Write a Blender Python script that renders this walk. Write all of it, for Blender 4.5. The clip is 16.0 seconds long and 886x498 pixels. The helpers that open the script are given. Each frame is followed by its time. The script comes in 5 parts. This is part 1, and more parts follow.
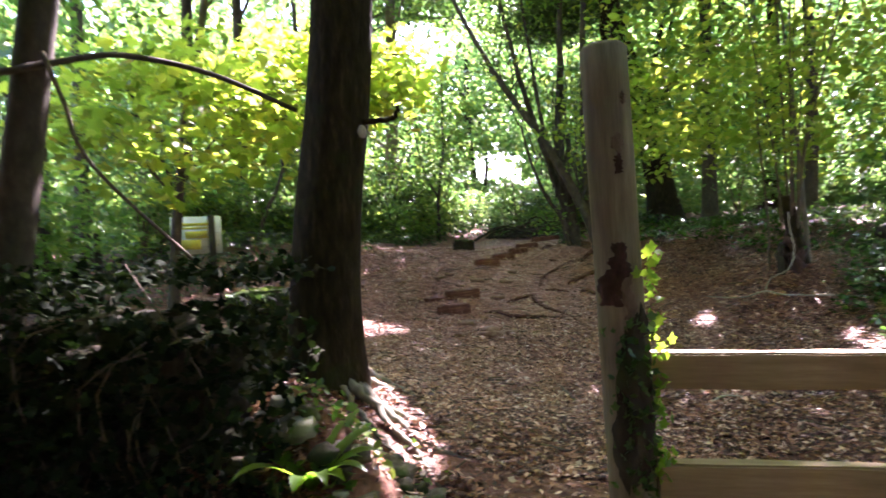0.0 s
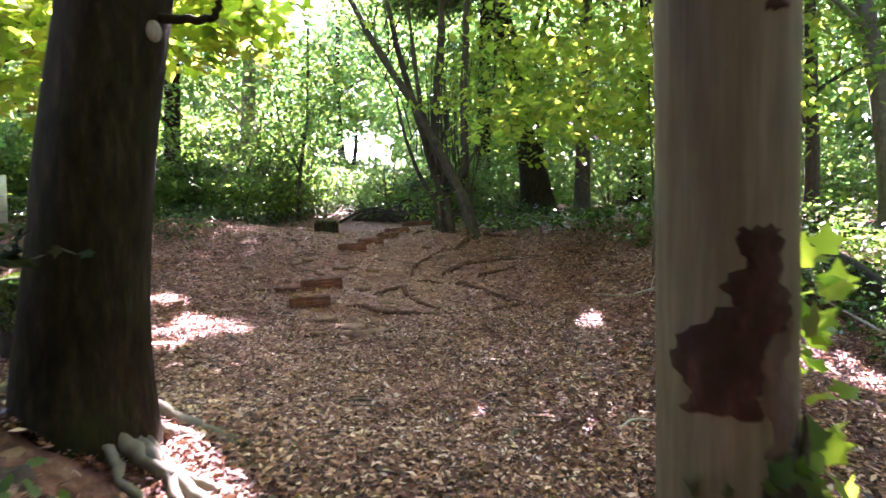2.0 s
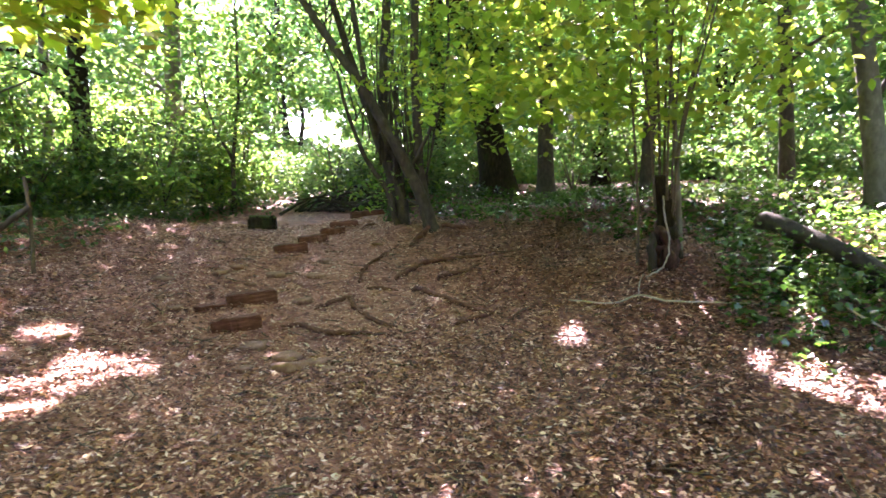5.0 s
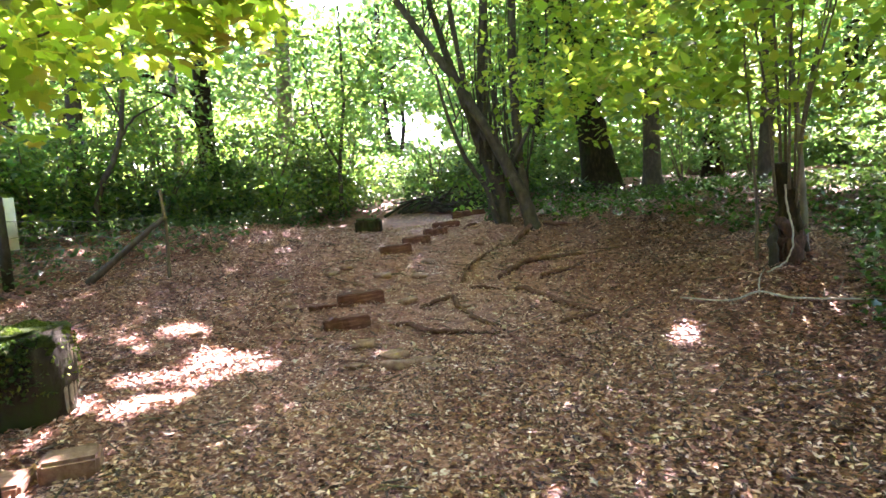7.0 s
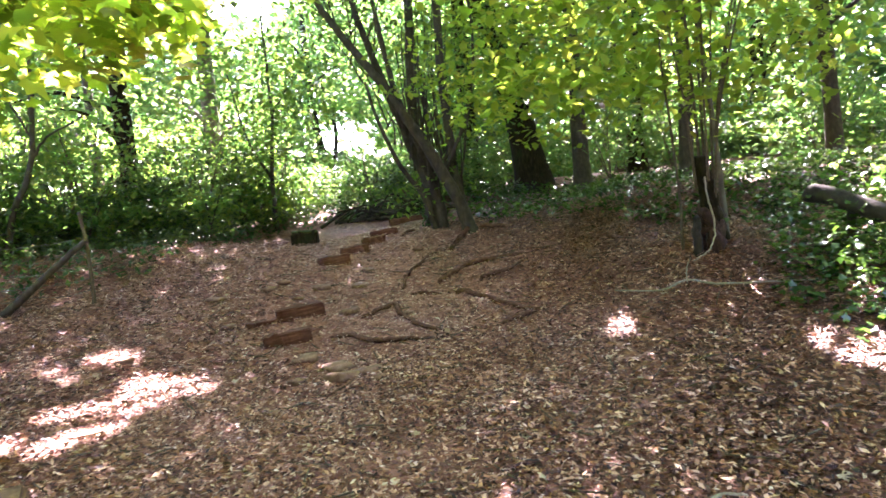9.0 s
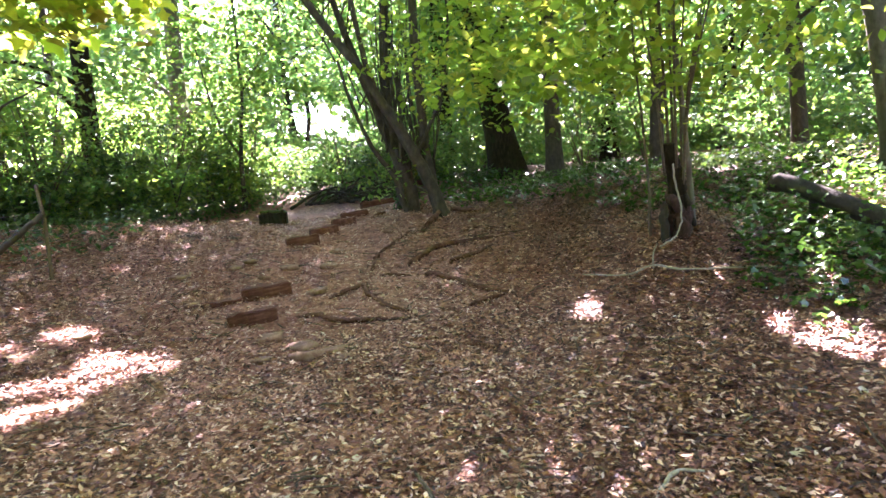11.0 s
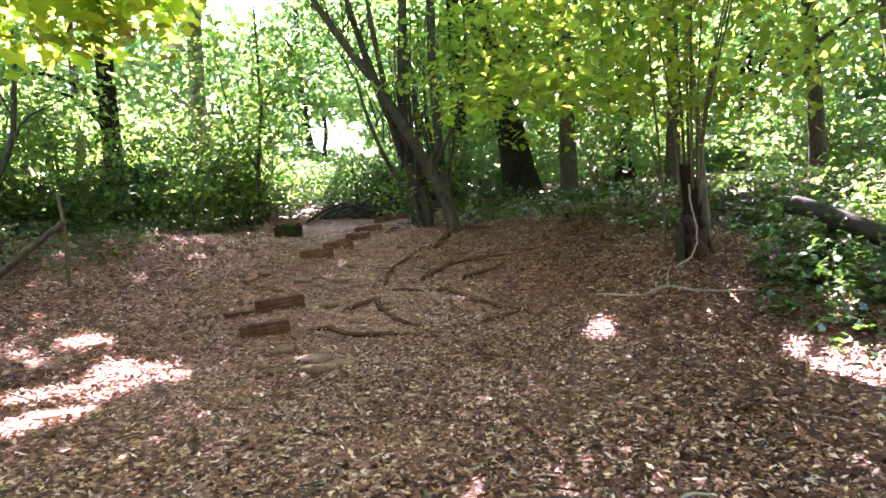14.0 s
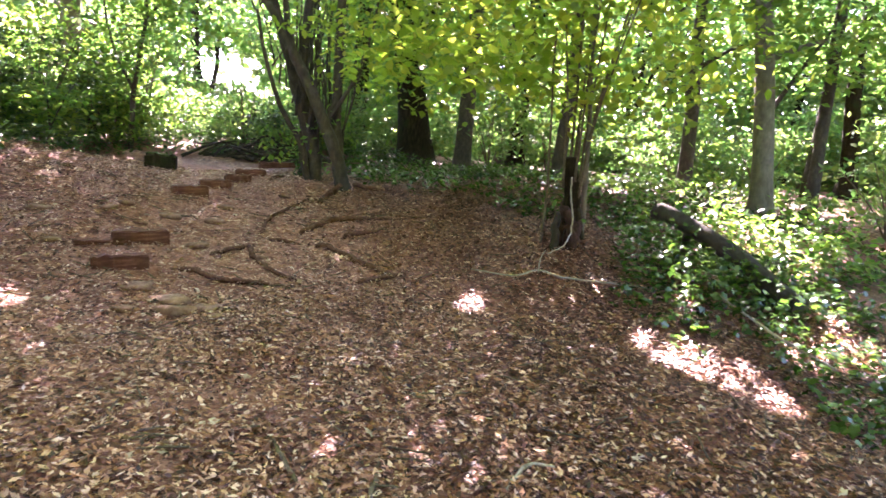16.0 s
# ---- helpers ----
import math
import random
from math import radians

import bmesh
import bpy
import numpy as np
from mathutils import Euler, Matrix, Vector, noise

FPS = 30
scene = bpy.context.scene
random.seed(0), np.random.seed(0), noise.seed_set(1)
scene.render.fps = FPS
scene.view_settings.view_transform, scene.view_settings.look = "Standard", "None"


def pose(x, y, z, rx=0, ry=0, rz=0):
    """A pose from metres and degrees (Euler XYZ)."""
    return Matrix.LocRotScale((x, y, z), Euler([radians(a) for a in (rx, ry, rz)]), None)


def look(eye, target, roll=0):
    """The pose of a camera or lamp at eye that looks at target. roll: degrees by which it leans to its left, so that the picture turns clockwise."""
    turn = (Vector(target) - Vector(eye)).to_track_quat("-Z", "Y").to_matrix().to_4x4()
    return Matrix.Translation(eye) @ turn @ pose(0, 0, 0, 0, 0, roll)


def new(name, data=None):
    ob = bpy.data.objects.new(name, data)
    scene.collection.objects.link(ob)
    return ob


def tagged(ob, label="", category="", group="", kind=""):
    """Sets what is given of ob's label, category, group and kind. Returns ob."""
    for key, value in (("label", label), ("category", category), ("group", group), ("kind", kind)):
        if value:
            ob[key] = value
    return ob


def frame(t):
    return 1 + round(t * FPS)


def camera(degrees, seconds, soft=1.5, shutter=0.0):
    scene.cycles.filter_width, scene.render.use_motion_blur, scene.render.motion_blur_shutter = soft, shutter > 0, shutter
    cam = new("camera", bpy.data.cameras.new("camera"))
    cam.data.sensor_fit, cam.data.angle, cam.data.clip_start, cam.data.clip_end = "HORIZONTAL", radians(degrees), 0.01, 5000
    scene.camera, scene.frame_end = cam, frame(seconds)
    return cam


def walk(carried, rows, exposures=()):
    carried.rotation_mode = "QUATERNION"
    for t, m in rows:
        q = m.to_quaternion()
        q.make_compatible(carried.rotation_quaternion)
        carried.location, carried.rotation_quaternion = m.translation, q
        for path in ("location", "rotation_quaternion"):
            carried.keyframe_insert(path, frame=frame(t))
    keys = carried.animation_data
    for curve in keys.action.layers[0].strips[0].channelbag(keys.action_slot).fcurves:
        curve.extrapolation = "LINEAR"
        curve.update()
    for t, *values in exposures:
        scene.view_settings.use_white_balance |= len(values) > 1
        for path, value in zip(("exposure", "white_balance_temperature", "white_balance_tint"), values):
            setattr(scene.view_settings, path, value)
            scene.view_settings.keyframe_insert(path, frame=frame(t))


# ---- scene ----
# camera: seconds, place, then yaw to the left, pitch up and roll in degrees
ROWS = [
    (0.0, -0.100, -2.214, 1.291, 7.07, -1.04, -2.96),
    (0.5, -0.159, -1.940, 1.303, -0.35, -2.43, 0.07),
    (1.0, -0.123, -1.605, 1.296, 1.27, -2.39, -2.36),
    (1.5, -0.201, -1.345, 1.304, 2.48, -1.86, -1.78),
    (2.0, -0.157, -1.075, 1.263, -5.63, -2.90, -0.33),
    (2.2, -0.110, -0.885, 1.273, -3.97, -0.35, -2.44),
    (2.5, -0.093, -0.707, 1.257, -1.85, 0.40, -3.83),
    (3.0, -0.182, -0.444, 1.354, -10.64, -3.78, 0.26),
    (3.2, -0.183, -0.374, 1.307, -14.50, -6.36, 1.27),
    (5.3, 0.022, 0.032, 1.505, -6.85, -5.36, -3.65),
    (5.5, 0.014, 0.028, 1.495, -3.01, -6.60, -3.92),
    (6.0, 0.008, 0.019, 1.505, -1.06, -6.28, -4.30),
    (6.5, 0.003, 0.011, 1.501, -0.50, -5.56, -4.29),
    (7.0, -0.000, 0.000, 1.500, 0.00, -5.00, -4.00),
    (7.5, 0.004, 0.002, 1.503, -0.29, -5.05, -4.02),
    (8.0, -0.003, 0.003, 1.503, -0.89, -5.46, -3.65),
    (8.5, 0.009, 0.009, 1.506, -2.53, -5.05, -4.36),
    (9.0, 0.016, 0.000, 1.494, -5.74, -4.91, -6.81),
    (9.2, 0.016, 0.021, 1.499, -6.67, -6.49, -6.94),
    (11.3, 0.045, 0.024, 1.421, -8.22, -6.36, -5.44),
    (11.5, 0.041, 0.022, 1.419, -7.20, -6.24, -5.28),
    (12.0, 0.039, 0.019, 1.419, -5.71, -5.97, -4.89),
    (12.5, 0.038, 0.018, 1.433, -5.50, -6.02, -4.85),
    (13.0, 0.037, 0.017, 1.420, -6.10, -5.44, -4.57),
    (13.5, 0.041, 0.014, 1.422, -6.91, -4.96, -4.76),
    (14.0, 0.040, 0.015, 1.420, -7.10, -4.67, -4.31),
    (14.5, 0.039, 0.021, 1.422, -7.07, -4.52, -4.23),
    (15.0, 0.043, 0.019, 1.416, -8.40, -5.24, -4.41),
    (15.5, 0.049, 0.050, 1.397, -20.47, -7.84, 3.41),
    (16.0, 0.047, 0.051, 1.390, -18.32, -7.82, 4.86),
]
cam = camera(72.8, 16.0, 1.6, 0.3)


def carried_pose(x, y, z, yaw, pitch, roll):
    return Matrix.Translation((x, y, z)) @ pose(0, 0, 0, 0, 0, yaw) @ pose(0, 0, 0, 90 + pitch, 0, 0) @ pose(0, 0, 0, 0, 0, roll)


walk(cam, [(r[0], carried_pose(*r[1:])) for r in ROWS],
     exposures=[(0, 3.85, 6000, 42), (0.7, 4.15, 5950, 46), (1.5, 4.25, 5900, 48), (3.2, 4.3, 5950, 48), (5.5, 4.3, 6150, 40), (7, 4.5, 6150, 38), (9, 4.4, 6050, 40), (14.5, 4.45, 6000, 42), (15.4, 4.2, 6200, 44), (16, 4.55, 6250, 44)])

# ---- world and sun ----
SUN_DIR = Vector((0.2, 0.72, 0.80)).normalized()
world = bpy.data.worlds.new("sky")
scene.world = world
world.use_nodes = True
wn = world.node_tree
sky = wn.nodes.new("ShaderNodeTexSky")
sky.sky_type = "NISHITA"
sky.sun_disc = False
sky.sun_elevation = math.asin(SUN_DIR.z)
sky.sun_rotation = math.atan2(SUN_DIR.x, SUN_DIR.y)
wn.links.new(sky.outputs[0], wn.nodes["Background"].inputs[0])
wn.nodes["Background"].inputs[1].default_value = 0.14
sun = new("sun", bpy.data.lights.new("sun", "SUN"))
sun.data.energy = 5.0
sun.data.angle = radians(0.53)
sun.data.color = (1.0, 0.94, 0.84)
sun.matrix_world = look(SUN_DIR * 60, (0, 0, 0))


# ---- materials ----
def material(name):
    m = bpy.data.materials.new(name)
    m.use_nodes = True
    return m, m.node_tree.nodes, m.node_tree.links, m.node_tree.nodes["Principled BSDF"]


def ramp(nodes, stops):
    r = nodes.new("ShaderNodeValToRGB")
    e = r.color_ramp.elements
    while len(e) < len(stops):
        e.new(0.5)
    for k, (p, c) in zip(e, stops):
        k.position, k.color = p, (*c, 1)
    return r


def noise_node(nodes, links, scale, detail=6, rough=0.6, stretch=(1, 1, 1), coords="Object"):
    tc = nodes.new("ShaderNodeTexCoord")
    mp = nodes.new("ShaderNodeMapping")
    mp.inputs["Scale"].default_value = stretch
    n = nodes.new("ShaderNodeTexNoise")
    n.inputs["Scale"].default_value, n.inputs["Detail"].default_value, n.inputs["Roughness"].default_value = scale, detail, rough
    links.new(tc.outputs[coords], mp.inputs[0])
    links.new(mp.outputs[0], n.inputs["Vector"])
    return n


def mixed(nodes, links, fac, a, b, kind="MIX"):
    m = nodes.new("ShaderNodeMix")
    m.data_type, m.blend_type = "RGBA", kind
    if isinstance(fac, float):
        m.inputs[0].default_value = fac
    else:
        links.new(fac, m.inputs[0])
    for socket, v in ((m.inputs[6], a), (m.inputs[7], b)):
        if isinstance(v, tuple):
            socket.default_value = (*v, 1)
        else:
            links.new(v, socket)
    return m.outputs[2]


def bumped(nodes, links, bsdf, heights):
    last = None
    for h, strength, dist in heights:
        b = nodes.new("ShaderNodeBump")
        b.inputs["Strength"].default_value, b.inputs["Distance"].default_value = strength, dist
        links.new(h, b.inputs["Height"])
        if last:
            links.new(last.outputs[0], b.inputs["Normal"])
        last = b
    links.new(last.outputs[0], bsdf.inputs["Normal"])


def rough_surface(name, stops, fine=40, coarse=3, stretch=(1, 1, 1), roughness=0.85, bump=0.5, dist=0.02, stain=None, spec=0.3):
    """A dull natural surface: colours by fine grain, stained at a larger scale."""
    m, n, l, bsdf = material(name)
    f = noise_node(n, l, fine, 8, 0.65, stretch)
    c = noise_node(n, l, coarse, 4, 0.6)
    r = ramp(n, stops)
    l.new(f.outputs[0], r.inputs[0])
    col = r.outputs[0]
    if stain:
        edge = ramp(n, [(stain[1], (0, 0, 0)), (stain[1] + 0.12, (1, 1, 1))])
        l.new(c.outputs[0], edge.inputs[0])
        col = mixed(n, l, edge.outputs[0], col, stain[0])
    dull = ramp(n, [(0.3, (0.6, 0.6, 0.6)), (0.7, (1, 1, 1))])
    l.new(c.outputs[0], dull.inputs[0])
    col = mixed(n, l, 0.8, col, dull.outputs[0], "MULTIPLY")
    l.new(col, bsdf.inputs["Base Color"])
    bsdf.inputs["Roughness"].default_value = roughness
    bsdf.inputs["Specular IOR Level"].default_value = spec
    bumped(n, l, bsdf, [(c.outputs[0], bump * 0.6, dist * 3), (f.outputs[0], bump, dist)])
    return m


def leaf_material(name, colours, through_colours, share=0.5, gloss=0.45, spec=0.5):
    """Thin leaves: green by reflection, brighter and yellower by the light that passes them; each leaf its own tone."""
    m, n, l, bsdf = material(name)
    geo = n.new("ShaderNodeNewGeometry")
    a, b = ramp(n, colours), ramp(n, through_colours)
    l.new(geo.outputs["Random Per Island"], a.inputs[0])
    l.new(geo.outputs["Random Per Island"], b.inputs[0])
    grain = noise_node(n, l, 60, 3)
    l.new(mixed(n, l, 0.25, a.outputs[0], grain.outputs[0], "OVERLAY"), bsdf.inputs["Base Color"])
    bsdf.inputs["Roughness"].default_value = gloss
    bsdf.inputs["Specular IOR Level"].default_value = spec
    tr = n.new("ShaderNodeBsdfTranslucent")
    l.new(b.outputs[0], tr.inputs[0])
    mix = n.new("ShaderNodeMixShader")
    mix.inputs[0].default_value = share
    l.new(bsdf.outputs[0], mix.inputs[1])
    l.new(tr.outputs[0], mix.inputs[2])
    l.new(mix.outputs[0], n["Material Output"].inputs[0])
    return m


def soil_material():
    m, n, l, bsdf = material("woodland_soil")
    big = noise_node(n, l, 0.9, 5)
    mid = noise_node(n, l, 9, 8, 0.7)
    fine = noise_node(n, l, 70, 6, 0.7)
    vor = n.new("ShaderNodeTexVoronoi")
    vor.inputs["Scale"].default_value = 24
    tc = n.new("ShaderNodeTexCoord")
    l.new(tc.outputs["Object"], vor.inputs["Vector"])
    soil = ramp(n, [(0.3, (0.04, 0.013, 0.008)), (0.5, (0.175, 0.064, 0.04)), (0.72, (0.37, 0.17, 0.115))])
    l.new(mid.outputs[0], soil.inputs[0])
    flecks = ramp(n, [(0.0, (0.02, 0.008, 0.005)), (0.5, (0.11, 0.046, 0.026)), (0.8, (0.26, 0.13, 0.078)), (1.0, (0.46, 0.32, 0.21))])
    sep = n.new("ShaderNodeSeparateColor")
    l.new(vor.outputs["Color"], sep.inputs[0])
    l.new(sep.outputs[0], flecks.inputs[0])
    mask = ramp(n, [(0.42, (0, 0, 0)), (0.6, (0.8, 0.8, 0.8))])
    l.new(big.outputs[0], mask.inputs[0])
    col = mixed(n, l, mask.outputs[0], soil.outputs[0], flecks.outputs[0])
    # bare earth trodden pale along the climb
    at, place, round_ = n.new("ShaderNodeTexCoord"), n.new("ShaderNodeMapping"), n.new("ShaderNodeTexGradient")
    round_.gradient_type = "SPHERICAL"
    place.vector_type = "TEXTURE"
    place.inputs["Location"].default_value, place.inputs["Scale"].default_value = (-0.4, 6.2, 0.4), (3.6, 4.8, 3.0)
    l.new(at.outputs["Object"], place.inputs[0])
    l.new(place.outputs[0], round_.inputs[0])
    trod = ramp(n, [(0.34, (0.07, 0.024, 0.016)), (0.5, (0.25, 0.1, 0.066)), (0.66, (0.47, 0.25, 0.18))])
    l.new(mid.outputs[0], trod.inputs[0])
    worn = n.new("ShaderNodeMath")
    worn.operation, worn.use_clamp = "MULTIPLY_ADD", True
    l.new(round_.outputs["Fac"], worn.inputs[0])
    worn.inputs[1].default_value, worn.inputs[2].default_value = 2.2, -0.1
    col = mixed(n, l, worn.outputs[0], col, trod.outputs[0])
    col = mixed(n, l, 0.5, col, fine.outputs[0], "OVERLAY")
    l.new(col, bsdf.inputs["Base Color"])
    bsdf.inputs["Roughness"].default_value = 0.72
    bsdf.inputs["Specular IOR Level"].default_value = 0.35
    bumped(n, l, bsdf, [(mid.outputs[0], 0.6, 0.04), (vor.outputs["Distance"], 0.4, 0.02), (fine.outputs[0], 0.5, 0.01)])
    return m


SOIL = soil_material()
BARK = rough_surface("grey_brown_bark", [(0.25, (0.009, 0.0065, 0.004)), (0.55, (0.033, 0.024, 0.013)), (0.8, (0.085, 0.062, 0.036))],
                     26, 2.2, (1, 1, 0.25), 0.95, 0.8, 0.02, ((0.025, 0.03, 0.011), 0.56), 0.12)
BARK_SMOOTH = rough_surface("smooth_dark_bark", [(0.25, (0.032, 0.025, 0.019)), (0.55, (0.08, 0.062, 0.047)), (0.8, (0.15, 0.122, 0.095))],
                            18, 2.6, (1, 1, 0.5), 0.85, 0.35, 0.01, ((0.055, 0.065, 0.03), 0.6))
BARK_PALE = rough_surface("pale_grey_bark", [(0.25, (0.1, 0.085, 0.062)), (0.55, (0.2, 0.175, 0.13)), (0.8, (0.32, 0.29, 0.22))],
                          14, 2.6, (1, 1, 0.5), 0.85, 0.35, 0.01, ((0.1, 0.11, 0.05), 0.58))
TWIG = rough_surface("twig_bark", [(0.3, (0.07, 0.05, 0.035)), (0.7, (0.2, 0.15, 0.1))], 60, 5, (1, 1, 1), 0.85, 0.4, 0.005)
PALE_TWIG = rough_surface("pale_dead_wood", [(0.3, (0.25, 0.2, 0.15)), (0.7, (0.48, 0.42, 0.34))], 60, 5, (1, 1, 0.3), 0.8, 0.4, 0.005)
POST_WOOD = rough_surface("weathered_post_wood", [(0.25, (0.1, 0.075, 0.046)), (0.5, (0.19, 0.15, 0.095)), (0.75, (0.33, 0.27, 0.185))],
                          34, 3.5, (1, 1, 0.08), 0.75, 0.35, 0.006, ((0.17, 0.13, 0.09), 0.6))
SCAR = rough_surface("dark_rotten_wood", [(0.3, (0.022, 0.01, 0.007)), (0.55, (0.07, 0.03, 0.022)), (0.8, (0.16, 0.075, 0.052))], 40, 8, (1, 1, 0.4), 0.9, 0.7, 0.01)
RAIL_WOOD = rough_surface("rail_wood", [(0.25, (0.19, 0.125, 0.065)), (0.5, (0.31, 0.215, 0.115)), (0.75, (0.43, 0.32, 0.19))],
                          30, 3, (0.08, 1, 1), 0.7, 0.3, 0.005)
STEP_WOOD = rough_surface("step_timber", [(0.25, (0.05, 0.017, 0.011)), (0.5, (0.14, 0.05, 0.033)), (0.8, (0.34, 0.16, 0.11))],
                          30, 3, (0.12, 1, 1), 0.8, 0.6, 0.01, None, 0.3)
ROOT = rough_surface("worn_root_bark", [(0.25, (0.045, 0.018, 0.012)), (0.5, (0.12, 0.052, 0.034)), (0.8, (0.28, 0.15, 0.1))], 30, 4, (1, 1, 1), 0.85, 0.7, 0.012, None, 0.2)
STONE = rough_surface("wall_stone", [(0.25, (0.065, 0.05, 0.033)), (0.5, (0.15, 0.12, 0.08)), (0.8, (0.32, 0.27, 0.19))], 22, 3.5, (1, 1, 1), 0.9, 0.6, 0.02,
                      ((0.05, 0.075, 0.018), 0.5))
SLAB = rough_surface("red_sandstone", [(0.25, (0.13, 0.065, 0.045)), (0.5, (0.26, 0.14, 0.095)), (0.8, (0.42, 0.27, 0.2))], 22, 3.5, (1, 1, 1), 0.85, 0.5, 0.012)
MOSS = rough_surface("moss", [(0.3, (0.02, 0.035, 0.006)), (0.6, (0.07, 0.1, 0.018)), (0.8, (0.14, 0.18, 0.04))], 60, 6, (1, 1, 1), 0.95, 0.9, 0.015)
# wall stone at about half tone: shade of the wall put into the colour
DARK_STONE = rough_surface("shade_darkened_wall_stone", [(0.25, (0.03, 0.024, 0.016)), (0.5, (0.07, 0.055, 0.036)), (0.8, (0.14, 0.115, 0.08))], 22, 3.5, (1, 1, 1), 0.9, 0.6, 0.02,
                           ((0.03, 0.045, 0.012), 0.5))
PALE_STONE = rough_surface("pale_lichened_stone", [(0.25, (0.2, 0.18, 0.15)), (0.5, (0.36, 0.33, 0.27)), (0.8, (0.5, 0.47, 0.4))], 22, 5, (1, 1, 1), 0.9, 0.6, 0.015,
                           ((0.16, 0.18, 0.05), 0.55))
DARK_BARK = rough_surface("dark_mossy_bark", [(0.25, (0.018, 0.014, 0.01)), (0.55, (0.045, 0.035, 0.025)), (0.8, (0.09, 0.075, 0.05))], 26, 3, (1, 1, 0.4), 0.9, 0.7, 0.015,
                          ((0.03, 0.045, 0.012), 0.52))
SIGN_WHITE = rough_surface("sign_plastic", [(0.3, (0.7, 0.7, 0.68)), (0.7, (0.8, 0.8, 0.78))], 8, 2, (1, 1, 1), 0.5, 0.05, 0.002)
SIGN_YELLOW = rough_surface("sign_print", [(0.3, (0.6, 0.5, 0.05)), (0.7, (0.7, 0.6, 0.1))], 8, 2, (1, 1, 1), 0.5, 0.05, 0.002)
WIRE = rough_surface("galvanised_wire", [(0.3, (0.14, 0.13, 0.12)), (0.7, (0.3, 0.29, 0.27))], 30, 4, (1, 1, 1), 0.5, 0.1, 0.001)

MAPLE_LEAF = leaf_material("sycamore_leaf", [(0, (0.045, 0.085, 0.012)), (0.6, (0.075, 0.12, 0.016)), (1, (0.12, 0.13, 0.015))],
                           [(0, (0.3, 0.46, 0.035)), (0.6, (0.45, 0.62, 0.065)), (1, (0.7, 0.68, 0.08))], 0.66)
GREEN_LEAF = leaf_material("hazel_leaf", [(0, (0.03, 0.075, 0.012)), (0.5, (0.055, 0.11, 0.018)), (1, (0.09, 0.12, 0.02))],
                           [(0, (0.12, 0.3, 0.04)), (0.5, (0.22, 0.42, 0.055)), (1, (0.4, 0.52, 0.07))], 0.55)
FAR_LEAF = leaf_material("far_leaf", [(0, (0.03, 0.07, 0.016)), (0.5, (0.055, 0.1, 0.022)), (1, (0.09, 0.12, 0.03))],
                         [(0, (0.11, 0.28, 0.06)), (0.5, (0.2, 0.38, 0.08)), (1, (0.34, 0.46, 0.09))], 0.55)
# darker copy of the green leaf for shaded growth, shade put into its colour
DARK_LEAF = leaf_material("shade_darkened_leaf", [(0, (0.015, 0.04, 0.01)), (0.5, (0.03, 0.065, 0.014)), (1, (0.05, 0.085, 0.02))],
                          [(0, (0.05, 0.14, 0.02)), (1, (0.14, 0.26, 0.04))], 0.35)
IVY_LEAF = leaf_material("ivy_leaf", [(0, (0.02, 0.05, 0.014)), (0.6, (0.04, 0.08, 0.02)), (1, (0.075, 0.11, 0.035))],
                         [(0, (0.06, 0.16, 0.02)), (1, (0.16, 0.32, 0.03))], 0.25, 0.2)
# brighter, yellower ivy: sunlight put into the leaf colour
IVY_LIT = leaf_material("sunlit_ivy_leaf", [(0, (0.04, 0.1, 0.014)), (1, (0.09, 0.15, 0.02))],
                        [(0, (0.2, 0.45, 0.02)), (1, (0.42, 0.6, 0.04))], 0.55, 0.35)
DEAD_LEAF = leaf_material("dead_leaf", [(0, (0.02, 0.006, 0.004)), (0.3, (0.085, 0.025, 0.013)), (0.55, (0.23, 0.08, 0.042)), (0.8, (0.44, 0.2, 0.115)), (1, (0.84, 0.56, 0.4))],
                          [(0, (0.1, 0.045, 0.02)), (1, (0.3, 0.18, 0.07))], 0.1, 0.55)
DUSTY_LEAF = leaf_material("crumbled_dusty_leaf", [(0, (0.1, 0.035, 0.022)), (0.35, (0.3, 0.125, 0.08)), (0.7, (0.52, 0.28, 0.19)), (1, (0.85, 0.64, 0.5))], [(0, (0.1, 0.045, 0.02)), (1, (0.3, 0.18, 0.07))], 0.08, 0.6)


# ivy of the wall; the deep shade there is put into its near-black colour
WALL_IVY = leaf_material("shade_darkened_ivy_leaf", [(0, (0.005, 0.009, 0.004)), (0.7, (0.011, 0.02, 0.006)), (1, (0.03, 0.028, 0.015))],
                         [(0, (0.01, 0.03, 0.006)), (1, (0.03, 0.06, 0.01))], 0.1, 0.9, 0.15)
MOSS_TUFT = leaf_material("moss_tuft", [(0, (0.05, 0.07, 0.01)), (0.6, (0.13, 0.16, 0.025)), (1, (0.26, 0.28, 0.06))], [(0, (0.05, 0.1, 0.01)), (1, (0.15, 0.25, 0.03))], 0.3, 0.9)
KNOT = rough_surface("knot_wood", [(0.3, (0.08, 0.05, 0.035)), (0.7, (0.2, 0.14, 0.1))], 40, 8, (1, 1, 0.4), 0.85, 0.5, 0.006)
PALE_LEAF = leaf_material("pale_dead_leaf", [(0, (0.34, 0.22, 0.13)), (0.5, (0.5, 0.37, 0.25)), (1, (0.66, 0.54, 0.42))], [(0, (0.3, 0.2, 0.08)), (1, (0.4, 0.3, 0.15))], 0.15, 0.55)


# ---- building helpers ----
def smooth(a, b, x):
    t = np.clip((np.asarray(x, float) - a) / (b - a), 0, 1)
    return t * t * (3 - 2 * t)


